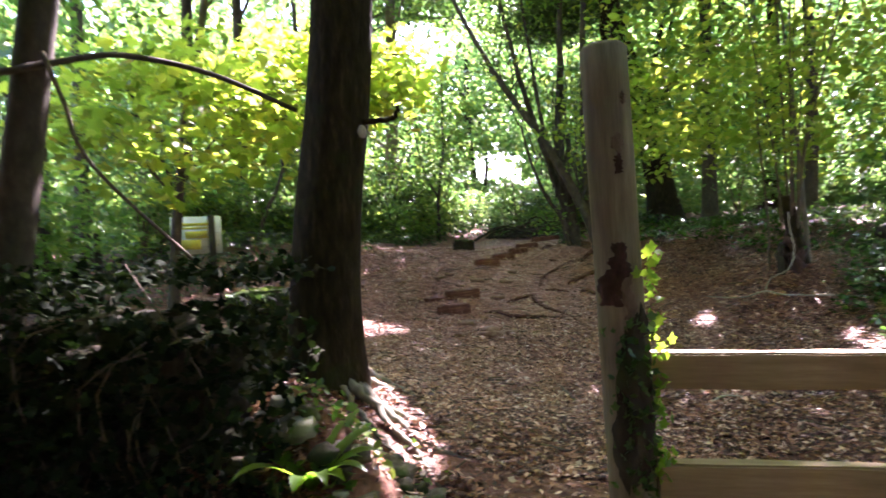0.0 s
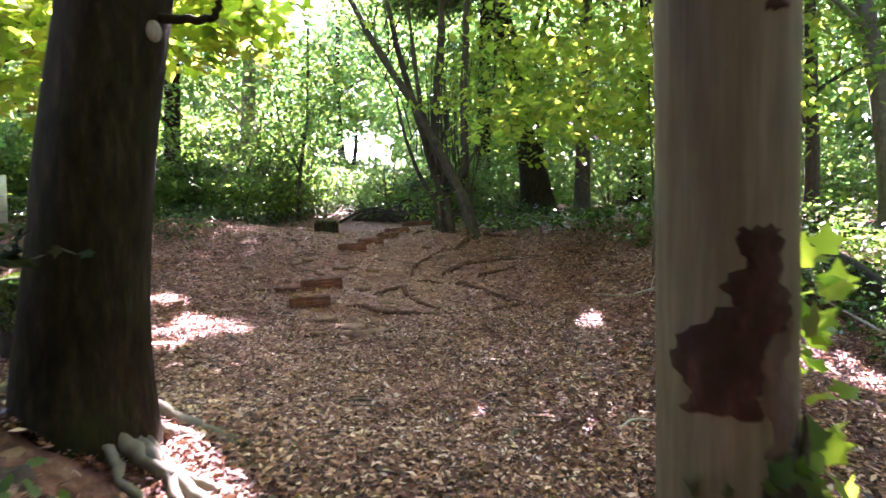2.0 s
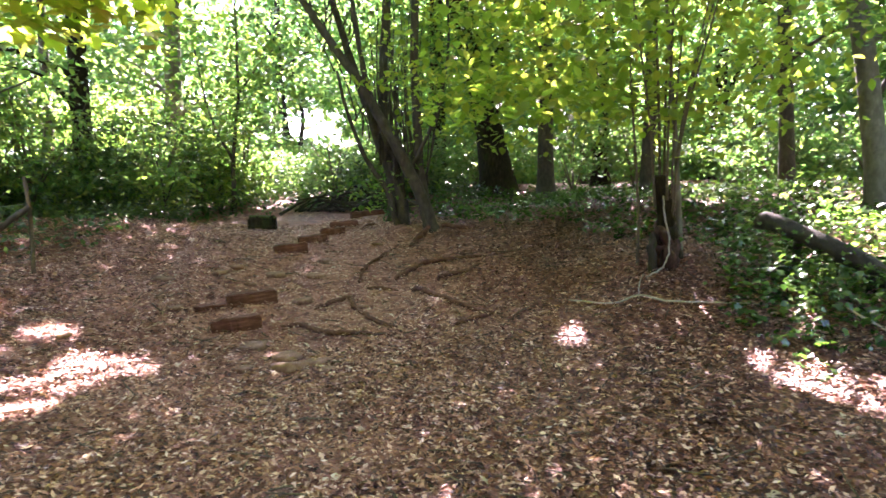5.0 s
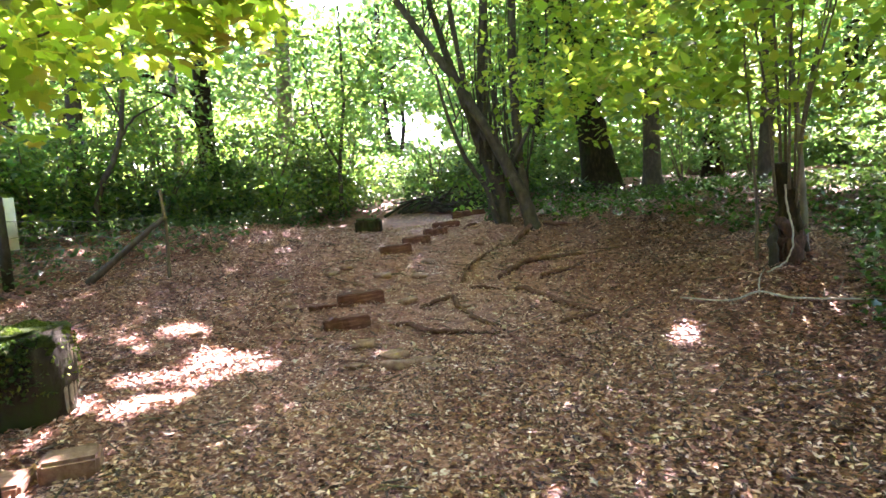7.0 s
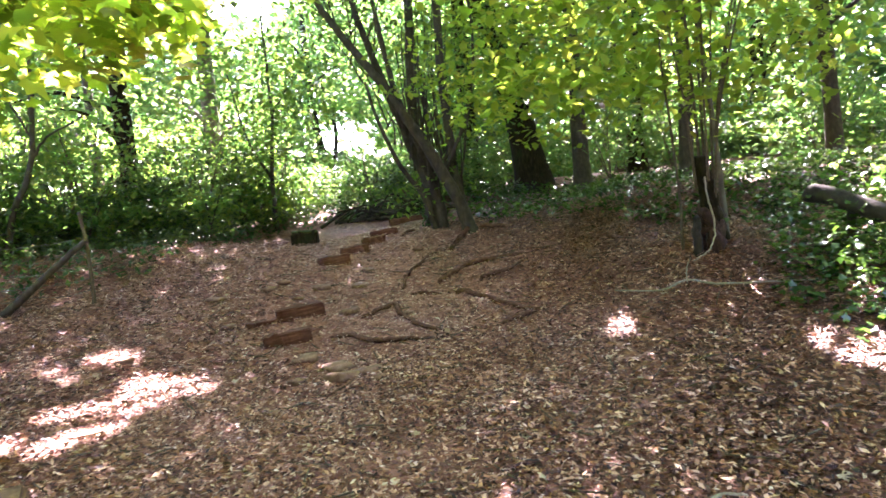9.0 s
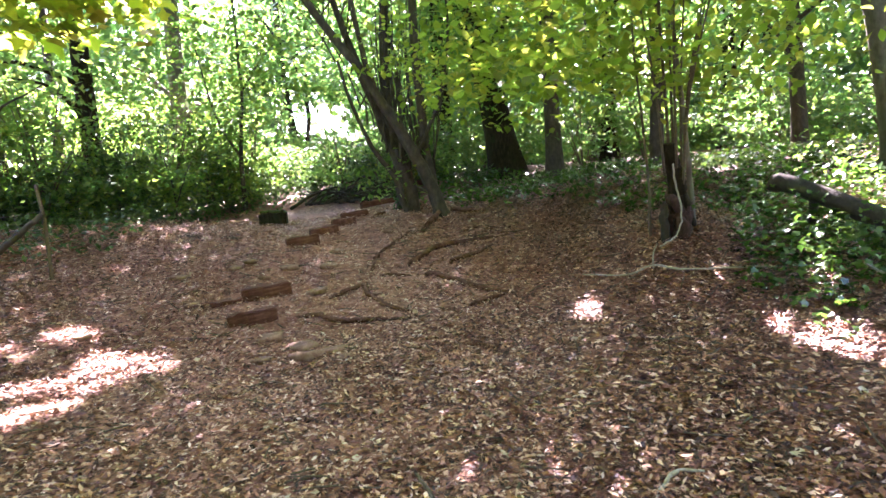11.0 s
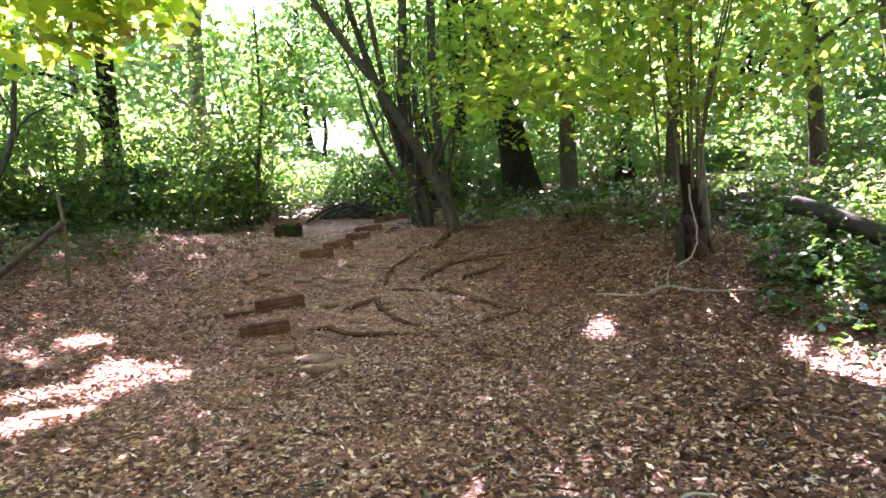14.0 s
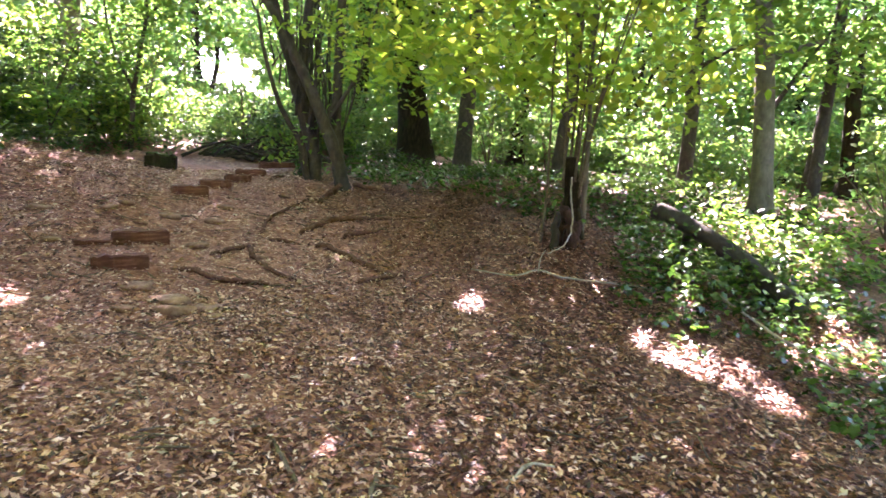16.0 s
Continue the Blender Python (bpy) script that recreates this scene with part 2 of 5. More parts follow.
def rise(x, y):
    """Height of the woodland floor."""
    x, y = np.asarray(x, float), np.asarray(y, float)
    z = -0.3 + 0.05 * np.clip(y + 3, -6, 6.5)
    z = z + 0.05 * smooth(3, 5.4, y) + 0.95 * smooth(4.5, 9.8, y) + 0.55 * smooth(9.5, 15, y) + 0.012 * np.clip(y - 14, 0, 60)
    z = z + 0.12 * np.clip(x - 1.3, 0, 3) * smooth(2.2, 5, y) * (1 - smooth(8, 12, y)) + 0.3 * np.exp(-((x - 3.2) ** 2 + (y - 5.8) ** 2) / 0.9)
    z = z + 0.11 * np.clip(-x - 0.6, 0, 4) * smooth(1, 3.5, y) * (1 - smooth(8, 12, y))
    z = z + 0.45 * np.exp(-((x + 1.35) ** 2 + (y - 1.3) ** 2) / 1.1) + 0.4 * smooth(-0.7, -1.7, x) * np.exp(-((y - 0.7) ** 2) / 1.2)
    z = z + 0.56 * np.exp(-((x + 1.0) ** 2) / 0.16 - ((y - 0.24) ** 2) / 0.13)
    z = z + 0.05 * np.sin(1.7 * x + 0.6) * np.sin(1.3 * y + 1.1) + 0.022 * np.sin(4.1 * x + 2 * np.sin(1.1 * y)) * np.sin(3.7 * y + 0.4)
    return z


def ground(x, y):
    return float(rise(x, y))


def linked(name, me, mat, parent=None, label=""):
    if mat and not me.materials:
        me.materials.append(mat)
    ob = new(name, me)
    if parent:
        ob.parent = parent
    if label:
        ob["label"] = label
    return ob


def part(name, bm, mat, parent=None, label="", soft=True):
    me = bpy.data.meshes.new(name)
    bm.normal_update()
    bm.to_mesh(me)
    bm.free()
    if soft:
        me.polygons.foreach_set("use_smooth", np.ones(len(me.polygons), bool))
    return linked(name, me, mat, parent, label)


def thing(name, x, y, z, label, category, group="", kind=""):
    ob = new(name)
    ob.location = (x, y, z)
    ob.empty_display_size = 0.1
    return tagged(ob, label, category, group, kind)


def poly_mesh(name, verts, faces):
    """A mesh from arrays; every face has the same number of corners."""
    me = bpy.data.meshes.new(name)
    k = faces.shape[1]
    me.vertices.add(len(verts))
    me.vertices.foreach_set("co", np.ascontiguousarray(verts, np.float32).ravel())
    me.loops.add(faces.size)
    me.loops.foreach_set("vertex_index", np.ascontiguousarray(faces, np.int32).ravel())
    me.polygons.add(len(faces))
    me.polygons.foreach_set("loop_start", np.arange(0, faces.size, k, dtype=np.int32))
    me.polygons.foreach_set("loop_total", np.full(len(faces), k, np.int32))
    me.update(calc_edges=True)
    return me


OVAL = (np.array([(0, -0.5, 0), (0.36, -0.14, 0.07), (0.28, 0.22, 0.07), (0, 0.5, -0.04), (-0.28, 0.22, 0.07), (-0.36, -0.14, 0.07)]),
        np.array([(0, 1, 2), (0, 2, 3), (0, 3, 4), (0, 4, 5)]))
LITTLE = (np.array([(0, -0.5, 0), (0.3, 0, 0.08), (0, 0.5, -0.03), (-0.3, 0, 0.08)]), np.array([(0, 1, 2), (0, 2, 3)]))
CURLED = (np.array([(0, -0.5, 0.02), (0.26, -0.1, 0.12), (0, 0.05, 0), (0.05, 0.5, 0.14), (-0.28, 0.05, 0.1)]),
          np.array([(0, 1, 2), (1, 3, 2), (2, 3, 4), (0, 2, 4)]))
SLIVER = (np.array([(0, -0.5, 0.0), (0.19, -0.05, 0.12), (0.03, 0.5, 0.05), (-0.17, 0.06, 0.0)]), np.array([(0, 1, 2), (0, 2, 3)]))


def lobed():
    """A five-lobed sycamore or ivy leaf, as a fan."""
    pts = [(0, 0.0, 0)]
    for deg, r in ((-90, 0.3), (-50, 0.4), (-18, 0.27), (12, 0.52), (45, 0.3), (90, 0.62), (135, 0.3), (168, 0.52), (198, 0.27), (230, 0.4)):
        pts.append((r * math.cos(radians(deg)), r * math.sin(radians(deg)), -0.25 * r * r + 0.05 * math.sin(radians(deg * 3))))
    return np.array(pts), np.array([(0, i, i % 10 + 1) for i in range(1, 11)])


LOBED = lobed()


def leaf_mesh(name, centres, sizes, shape, rng, tilt=0.6, droop=0.0, flat_normals=None):
    """Many leaves in one mesh: each turned at random about the upright and tipped by about tilt radians."""
    base, tris = shape
    n = len(centres)
    a = rng.uniform(0, 2 * math.pi, n)
    tip = rng.normal(droop, tilt, n)
    side = rng.normal(0, tilt * 0.7, n)
    v = base[None] * np.asarray(sizes)[:, None, None]
    x, y, z = v[..., 0], v[..., 1], v[..., 2] * rng.uniform(0.3, 1.6, n)[:, None]
    c, s = np.cos(side)[:, None], np.sin(side)[:, None]
    x, z = c * x + s * z, c * z - s * x
    c, s = np.cos(tip)[:, None], np.sin(tip)[:, None]
    y, z = c * y - s * z, s * y + c * z
    c, s = np.cos(a)[:, None], np.sin(a)[:, None]
    x, y = c * x - s * y, s * x + c * y
    v = np.stack([x, y, z], -1) + np.asarray(centres)[:, None, :]
    f = tris[None] + (np.arange(n) * len(base))[:, None, None]
    return poly_mesh(name, v.reshape(-1, 3), f.reshape(-1, 3))


def tube(bm, pts, radii, sides=10, flute=0.0, rng=None):
    """A round, tapering limb along a line of points, closed at its ends."""
    pts = [Vector(p) for p in pts]
    rings = []
    up = Vector((0.31, 0.92, 0.2))
    phase = rng.uniform(0, 6) if rng else 0
    for i, p in enumerate(pts):
        d = (pts[min(i + 1, len(pts) - 1)] - pts[max(i - 1, 0)]).normalized()
        u = d.cross(up)
        if u.length < 0.05:
            u = d.cross(Vector((1, 0, 0)))
        u.normalize()
        w = d.cross(u)
        ring = []
        for k in range(sides):
            t = 2 * math.pi * k / sides
            r = radii[i] * (1 + flute * (math.sin(3 * t + phase + i * 0.25) + 0.6 * math.sin(5 * t + 2 * phase - i * 0.4)))
            ring.append(bm.verts.new(p + u * (r * math.cos(t)) + w * (r * math.sin(t))))
        rings.append(ring)
    for a, b in zip(rings, rings[1:]):
        for k in range(sides):
            bm.faces.new((a[k], a[(k + 1) % sides], b[(k + 1) % sides], b[k]))
    bm.faces.new(rings[0][::-1])
    bm.faces.new(rings[-1])


def bend(points, steps=10):
    """A smooth line through a few points."""
    p = [Vector(q) for q in points]
    p = [p[0] * 2 - p[1]] + p + [p[-1] * 2 - p[-2]]
    out = []
    for i in range(1, len(p) - 2):
        for k in range(steps):
            t = k / steps
            a, b, c, d = p[i - 1:i + 3]
            out.append(0.5 * (2 * b + (c - a) * t + (2 * a - 5 * b + 4 * c - d) * t * t + (3 * b - a - 3 * c + d) * t ** 3))
    out.append(p[-2])
    return out


def limb(name, points, r0, r1, mat, parent, label="", sides=8, flute=0.04, wobble=0.0, steps=6, power=1.0, rng=None):
    rng = rng or random.Random(len(name))
    line = bend(points, steps)
    if wobble:
        line = [p + Vector((rng.uniform(-1, 1), rng.uniform(-1, 1), rng.uniform(-1, 1))) * wobble for p in line]
    n = len(line)
    bm = bmesh.new()
    tube(bm, line, [r0 + (r1 - r0) * (i / (n - 1)) ** power for i in range(n)], sides, flute, rng)
    return part(name, bm, mat, parent, label)


def rock(bm, x, y, z, sx, sy, sz, turn, rng, rough=0.12):
    """One worn, blocky stone."""
    bmesh.ops.create_cube(bm, size=1)
    bmesh.ops.subdivide_edges(bm, edges=bm.edges[:], cuts=2, use_grid_fill=True)
    made = bm.verts[:]
    m = Matrix.Translation((x, y, z)) @ pose(0, 0, 0, rng.uniform(-8, 8), rng.uniform(-8, 8), turn) @ Matrix.Diagonal((sx, sy, sz, 1))
    for v in made:
        k = v.co.length
        v.co *= (0.62 / max(k, 0.5)) ** 0.4
        v.co += Vector((rng.uniform(-1, 1), rng.uniform(-1, 1), rng.uniform(-1, 1))) * rough * 0.5
        v.co = m @ v.co


# ---- ground ----
def build_ground():
    far = np.array([14, 17, 21, 26, 33, 42, 55, 75, 110, 170, 300, 600.0])
    xs = np.concatenate([-far[::-1] + 7.5, np.arange(-6, 7.01, 0.07), far - 6.5])
    ys = np.concatenate([-far[::-1] + 9, np.arange(-4.5, 14.01, 0.07), far + 0.6])
    gx, gy = np.meshgrid(xs, ys)
    gz = rise(gx, gy)
    near = (gx > -6) & (gx < 7) & (gy > -4.5) & (gy < 14)
    rough = np.array([noise.fractal((float(a) * 1.6, float(b) * 1.6, 0.0), 0.7, 2.1, 5) if k else 0.0
                      for a, b, k in zip(gx.ravel(), gy.ravel(), near.ravel())]).reshape(gx.shape)
    gz = gz + 0.018 * rough
    n, m = gx.shape
    i = np.arange(n * m).reshape(n, m)
    f = np.stack([i[:-1, :-1], i[:-1, 1:], i[1:, 1:], i[1:, :-1]], -1).reshape(-1, 4)
    me = poly_mesh("ground", np.stack([gx, gy, gz], -1).reshape(-1, 3), f)
    me.polygons.foreach_set("use_smooth", np.ones(len(me.polygons), bool))
    tagged(linked("ground", me, SOIL), "reddish brown woodland soil trodden into a slope", "ground", kind="structure")


build_ground()

# where the sun reaches the floor through gaps in the leaves: x, y, half-lengths, turn in degrees
GLADES = [(-1.85, 5.05, 0.42, 0.24, 15), (-2.12, 4.62, 0.46, 0.2, 38), (-2.1, 4.0, 0.4, 0.15, 62), (-2.5, 5.35, 0.26, 0.16, 30), (-2.4, 4.35, 0.2, 0.14, 0), (3.25, 3.5, 0.6, 0.32, 120), (2.0, 5.05, 0.17, 0.12, 20), (-0.85, 1.05, 0.42, 0.24, -40), (-0.85, 0.3, 0.2, 0.15, 0),
          (6.4, 5.7, 1.4, 0.7, 10), (5.2, 7.6, 0.5, 0.35, 0), (-3.6, 5.0, 0.3, 0.2, 0), (-2.5, 3.35, 0.24, 0.08, 50), (-2.55, 3.85, 0.16, 0.2, 0), (4.0, 4.3, 0.5, 0.25, 30), (4.9, 3.6, 0.6, 0.2, 70), (1.2, -1.17, 1.3, 0.24, 0), (3.0, 4.6, 0.25, 0.12, 60), (4.4, 3.5, 0.4, 0.25, 0)]


# boughs that stand in the sun: place, reach, and the share of the leaves above that stay
LIT_BOUGHS = [(-2.3, 4.3, 3.0, 1.4, 0.08), (2.6, 6.0, 3.0, 1.5, 0.42), (4.3, 6.2, 3.0, 1.2, 0.45), (-3.4, 3.2, 2.4, 0.6, 0.5), (-3.3, 10.6, 2.2, 0.9, 0.55), (-4.8, 9.2, 2.6, 0.8, 0.55), (-1.8, 11.6, 3.5, 1.2, 0.4)]


def shaded(p):
    """Which of these places leave the glades in the sun."""
    d = np.array(SUN_DIR)
    k = (p[:, 2] - 0.2) / d[2]
    gx, gy = p[:, 0] - d[0] * k, p[:, 1] - d[1] * k
    ok = np.ones(len(p), bool)
    luck = np.random.default_rng(len(p)).uniform(0, 1, len(p))
    for x, y, z, r, stay in LIT_BOUGHS:
        h = (p[:, 2] - z) / d[2]
        ok &= ((p[:, 0] - d[0] * h - x) ** 2 + (p[:, 1] - d[1] * h - y) ** 2 > r * r) | (h < 1.3) | (luck < stay)
    for x, y, a, b, turn in GLADES:
        c, s = math.cos(radians(turn)), math.sin(radians(turn))
        u, v = ((gx - x) * c + (gy - y) * s) / a, ((gy - y) * c - (gx - x) * s) / b
        ok &= (u * u + v * v > 1) | (p[:, 2] < 1.2)
    return ok


def open_sky(p):
    """Leaves stay out of the gap over the far end of the path and off the walked line."""
    u, w = p[:, 0] / np.maximum(p[:, 1], 0.1), (p[:, 2] - 1.5) / np.maximum(p[:, 1], 0.1)
    fuzz = np.random.default_rng(len(p)).normal(0, 0.02, (2, len(p)))
    u, w = u + fuzz[0] + 0.01 * np.sin(140 * w), w + 0.7 * fuzz[1] + 0.008 * np.sin(90 * u)
    gap = (p[:, 1] > 10.5) & (((u + 0.037) / 0.078) ** 2 + ((w - 0.112 + 0.25 * (u + 0.037)) / 0.038) ** 2 < 1)
    top = (p[:, 1] > 6) & (((u + 0.16) / 0.055) ** 2 + ((w - 0.34) / 0.05) ** 2 < 1)
    clear = (np.abs(p[:, 0]) < 0.9) & (p[:, 1] > -3.2) & (p[:, 1] < 2.5) & (p[:, 2] < 2.6)
    side = (p[:, 1] > 7) & (((u + 0.49) / 0.035) ** 2 + ((w - 0.075) / 0.025) ** 2 < 1)
    return ~(gap | top | side | clear)


def sprays(rng, middle, spread, clumps, per, reach=0.45, flat=0.3):
    """Leaf places in loose, flattish sprays round a middle."""
    c = rng.normal(0, 1, (clumps, 3))
    c = c / np.linalg.norm(c, axis=1)[:, None] * rng.uniform(0.25, 1, clumps)[:, None] ** 0.5 * np.array(spread) + np.array(middle)
    p = np.repeat(c, per, 0) + rng.normal(0, 1, (clumps * per, 3)) * np.array([reach, reach, reach * flat])
    p = p[shaded(p) & open_sky(p)]
    floor = rise(p[:, 0], p[:, 1])
    return p[p[:, 2] > floor + 0.12], c


def crown(parent, rng, places, size, shape, mat, label="", tilt=0.6, name="crown"):
    o = np.array(parent.location)
    sizes = size * rng.uniform(0.6, 1.3, len(places))
    me = leaf_mesh(name, places - o, sizes, shape, rng, tilt)
    return linked(name, me, mat, parent, label)


def broadleaf(name, label, x, y, stem, r0, r1, bark, mat, leafs, seed, limbs=5, group="", flare=1.6, sides=14, category="tree", crown_label=""):
    """A tree: a tapered trunk along stem (points above its foot), limbs up into the crown, and the crown's leaves.
    leafs: rows of middle, spread, clumps, leaves a clump, reach, leaf size, leaf shape."""
    rng, rr = np.random.default_rng(seed), random.Random(seed)
    t = thing(name, x, y, ground(x, y) - 0.06, label, category, group)
    line = bend([(0, 0, -0.15)] + stem, 8)
    n = len(line)
    top = line[-1].z
    radii = []
    for p in line:
        h = max(p.z, 0)
        radii.append((r0 + (r1 - r0) * min(h / top, 1)) * (1 + (flare - 1) * math.exp(-h / (r0 * 1.8))))
    bm = bmesh.new()
    tube(bm, line, radii, sides, 0.035, rr)
    part("trunk", bm, bark, t)
    o = np.array(t.location)
    middles = []
    for mid, spread, clumps, per, reach, size, shape in leafs:
        p, c = sprays(rng, mid, spread, clumps, per, reach)
        if len(p):
            crown(t, rng, p, size, shape, mat, crown_label)
        middles += [Vector(q - o) for q in c]
    for k in range(limbs):
        if not middles:
            break
        q = rr.choice(middles)
        below = [p for p in line if p.z < q.z - 0.2] or [line[-1]]
        s = below[-1 - rr.randrange(min(4, len(below)))]
        mid = s.lerp(q, 0.5) + Vector((rr.uniform(-0.2, 0.2), rr.uniform(-0.2, 0.2), 0.15 * (q - s).length))
        limb("limb", [s, mid, q], max(r1 * 0.7, 0.015), 0.008, bark, t, sides=6, rng=rr, steps=5)
    return t


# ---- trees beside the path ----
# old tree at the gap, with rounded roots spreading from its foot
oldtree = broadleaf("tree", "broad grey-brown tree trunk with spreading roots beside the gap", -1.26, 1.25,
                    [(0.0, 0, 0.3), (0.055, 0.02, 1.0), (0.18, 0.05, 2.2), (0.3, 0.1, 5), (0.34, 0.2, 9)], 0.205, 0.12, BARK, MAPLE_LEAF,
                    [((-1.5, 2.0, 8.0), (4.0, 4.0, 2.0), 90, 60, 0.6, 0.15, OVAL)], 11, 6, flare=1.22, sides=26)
def spread_root(tree, heading, length, r, seed, wander=0.5):
    """A root that leaves the trunk as a buttress and runs out along the ground."""
    q = random.Random(seed)
    x0, y0, z0 = tree.location
    a, x, y, pts = radians(heading), 0.0, 0.0, []
    n = 9
    for k in range(n):
        s = k / (n - 1)
        if k:
            a += q.uniform(-wander, wander) * 0.6
            x, y = x + length / n * math.cos(a), y + length / n * math.sin(a)
        else:
            x, y = 0.1 * math.cos(a), 0.1 * math.sin(a)
        z = ground(x0 + x, y0 + y) - z0 + 0.13 * math.exp(-s * 7) + r * (0.6 - 0.8 * s)
        pts.append((x, y, z))
    # paler bark than the trunk's: sunlight on the roots put into their colour
    limb("root", pts, r, 0.014, BARK_PALE, tree, sides=10, flute=0.1, steps=4, power=0.6, wobble=0.008, rng=q)


for k, (heading, length, r) in enumerate([(-46, 0.8, 0.05), (-14, 0.95, 0.042), (-32, 1.1, 0.03), (2, 0.8, 0.034), (-62, 0.7, 0.026), (-24, 0.7, 0.024), (60, 0.8, 0.06), (150, 0.7, 0.06)]):
    spread_root(oldtree, heading, length, r, 20 + k, 0.8)

up = 1.92 - oldtree.location.z
limb("branch_stub", [(0.3, -0.02, up + 0.07), (0.42, 0.0, up + 0.08), (0.48, 0.03, up + 0.1), (0.5, 0.04, up + 0.17)], 0.018, 0.012, BARK, oldtree, "short broken branch stub", sides=8, wobble=0.006)
bm = bmesh.new()
bmesh.ops.create_uvsphere(bm, u_segments=14, v_segments=8, radius=1, matrix=Matrix.Translation((0.315, -0.11, up)) @ pose(0, 0, 0, 0, 0, 45) @ Matrix.Diagonal((0.028, 0.012, 0.038, 1)))
part("lichen", bm, PALE_TWIG, oldtree, "pale round lichen patch")

second = broadleaf("tree", "slim dark leaning trunk behind the stone wall", -2.66, 0.55,
                   [(-0.1, 0, 0.4), (0.0, 0.05, 1.2), (0.18, 0.1, 2.4), (0.4, 0.2, 4), (0.6, 0.5, 7)], 0.105, 0.055, BARK_SMOOTH, MAPLE_LEAF,
                   [((-2.6, 0.8, 7.0), (2.6, 2.2, 1.6), 50, 50, 0.5, 0.15, OVAL)], 12, 3)
limb("branch", [(0.05, -0.2, 1.86), (0.3, 0.1, 2.0), (0.52, 0.25, 2.05), (0.87, 0.5, 1.99), (1.28, 0.75, 1.8)], 0.02, 0.014, BARK_SMOOTH, second, sides=7)
limb("branch", [(0.25, 0.0, 2.02), (0.35, 0.0, 1.76), (0.47, 0.03, 1.43), (0.98, 0.18, 0.85)], 0.012, 0.009, TWIG, second, sides=6)

# sycamore behind the fence whose low boughs hang over the path's edge
broadleaf("sycamore", "young sycamore with large yellow-green leaves hanging over the path", -4.3, 4.6,
          [(0.05, 0.1, 1), (0.2, 0.2, 2.4), (0.5, 0.3, 4), (0.8, 0.4, 6)], 0.07, 0.03, BARK_SMOOTH, MAPLE_LEAF,
          [((-2.4, 4.35, 3.1), (1.5, 0.8, 0.6), 60, 26, 0.24, 0.17, LOBED), ((-3.3, 3.3, 2.55), (1.5, 1.0, 0.75), 64, 24, 0.24, 0.15, LOBED),
           ((-3.4, 4.6, 5.8), (1.8, 1.8, 0.8), 30, 40, 0.4, 0.16, OVAL)], 13, 14)

# leaning many-stemmed tree over the steps
coppice = thing("coppice_tree", 1.36, 8.9, ground(1.36, 8.9) - 0.05, "leaning many-stemmed hazel tree beside the steps", "tree")
for pts, r0, r1 in [([(0.03, -0.05, -0.1), (-0.1, 0, 0.45), (-0.53, 0.05, 1.4), (-1.05, 0.12, 2.35), (-1.76, 0.2, 3.48), (-2.6, 0.3, 5.2)], 0.1, 0.035),
                    ([(-0.38, 0.4, -0.1), (-0.4, 0.4, 0.5), (-0.6, 0.4, 1.1), (-0.82, 0.4, 1.8), (-1.27, 0.5, 3.4), (-1.7, 0.6, 5.5)], 0.11, 0.03),
                    ([(0.0, 0.1, -0.1), (-0.12, 0.1, 0.7), (-0.14, 0.2, 1.3), (-0.1, 0.3, 3.4), (0.05, 0.4, 6)], 0.09, 0.045),
                    ([(-0.36, 0.45, -0.1), (-0.45, 0.45, 0.8), (-0.62, 0.45, 1.8), (-0.5, 0.5, 3.5), (-0.4, 0.5, 6)], 0.1, 0.04),
                    ([(-0.45, 0.3, -0.1), (-0.6, 0.3, 0.6), (-1.0, 0.2, 1.3), (-1.3, 0.1, 2.4)], 0.05, 0.02),
                    ([(-0.6, 0.2, 1.4), (-0.85, 0.2, 2.2), (-1.0, 0.2, 3.2), (-1.2, 0.2, 5.0)], 0.04, 0.02),
                    ([(-0.3, 0.1, 0.9), (0.1, 0.0, 1.7), (0.3, -0.1, 2.6), (0.35, -0.1, 4.0)], 0.03, 0.012)]:
    limb("stem", pts, r0 * 1.1, r1 * 1.05, BARK_SMOOTH, coppice, sides=10, flute=0.05, wobble=0.012)
limb("stem", [(-0.4, 0.75, -0.1), (-0.44, 0.7, 0.3), (-0.5, 0.66, 0.7), (-0.45, 0.6, 1.15)], 0.19, 0.11, BARK_SMOOTH, coppice, "old ivy-clad stool", sides=16, flute=0.12, wobble=0.02)
trng = random.Random(22)
for k in range(34):
    s = trng.uniform(0, 1)
    foot = Vector((-0.05 - 0.75 * s + trng.uniform(-0.1, 0.1), 0.15 + trng.uniform(-0.1, 0.35), 0.5 + 0.9 * s + trng.uniform(-0.2, 0.3)))
    top = foot + Vector((trng.uniform(-0.5, 0.55), trng.uniform(-0.2, 0.5), trng.uniform(1.4, 3.6)))
    mid = foot.lerp(top, 0.5) + Vector((trng.uniform(-0.1, 0.1), 0, 0))
    limb("twig", [foot, mid, top], trng.uniform(0.01, 0.024), 0.004, BARK_SMOOTH, coppice, sides=5, steps=4, wobble=0.012, rng=trng)
for k in range(26):
    z = trng.uniform(0.9, 3.6)
    foot = Vector((-0.2 - 0.42 * z + trng.uniform(-0.15, 0.3), 0.1 + trng.uniform(0, 0.3), z))
    q = Vector((trng.uniform(-0.7, 0.5), trng.uniform(-0.4, 0.3), trng.uniform(0.4, 1.3)))
    limb("twig", [foot, foot + q * 0.5 + Vector((0.06, 0, 0)), foot + q], 0.014, 0.004, BARK_SMOOTH, coppice, sides=5, steps=4)
irng = np.random.default_rng(23)
n = 420
q, turn = irng.uniform(0, 1, n), irng.uniform(0, 6.28, n)
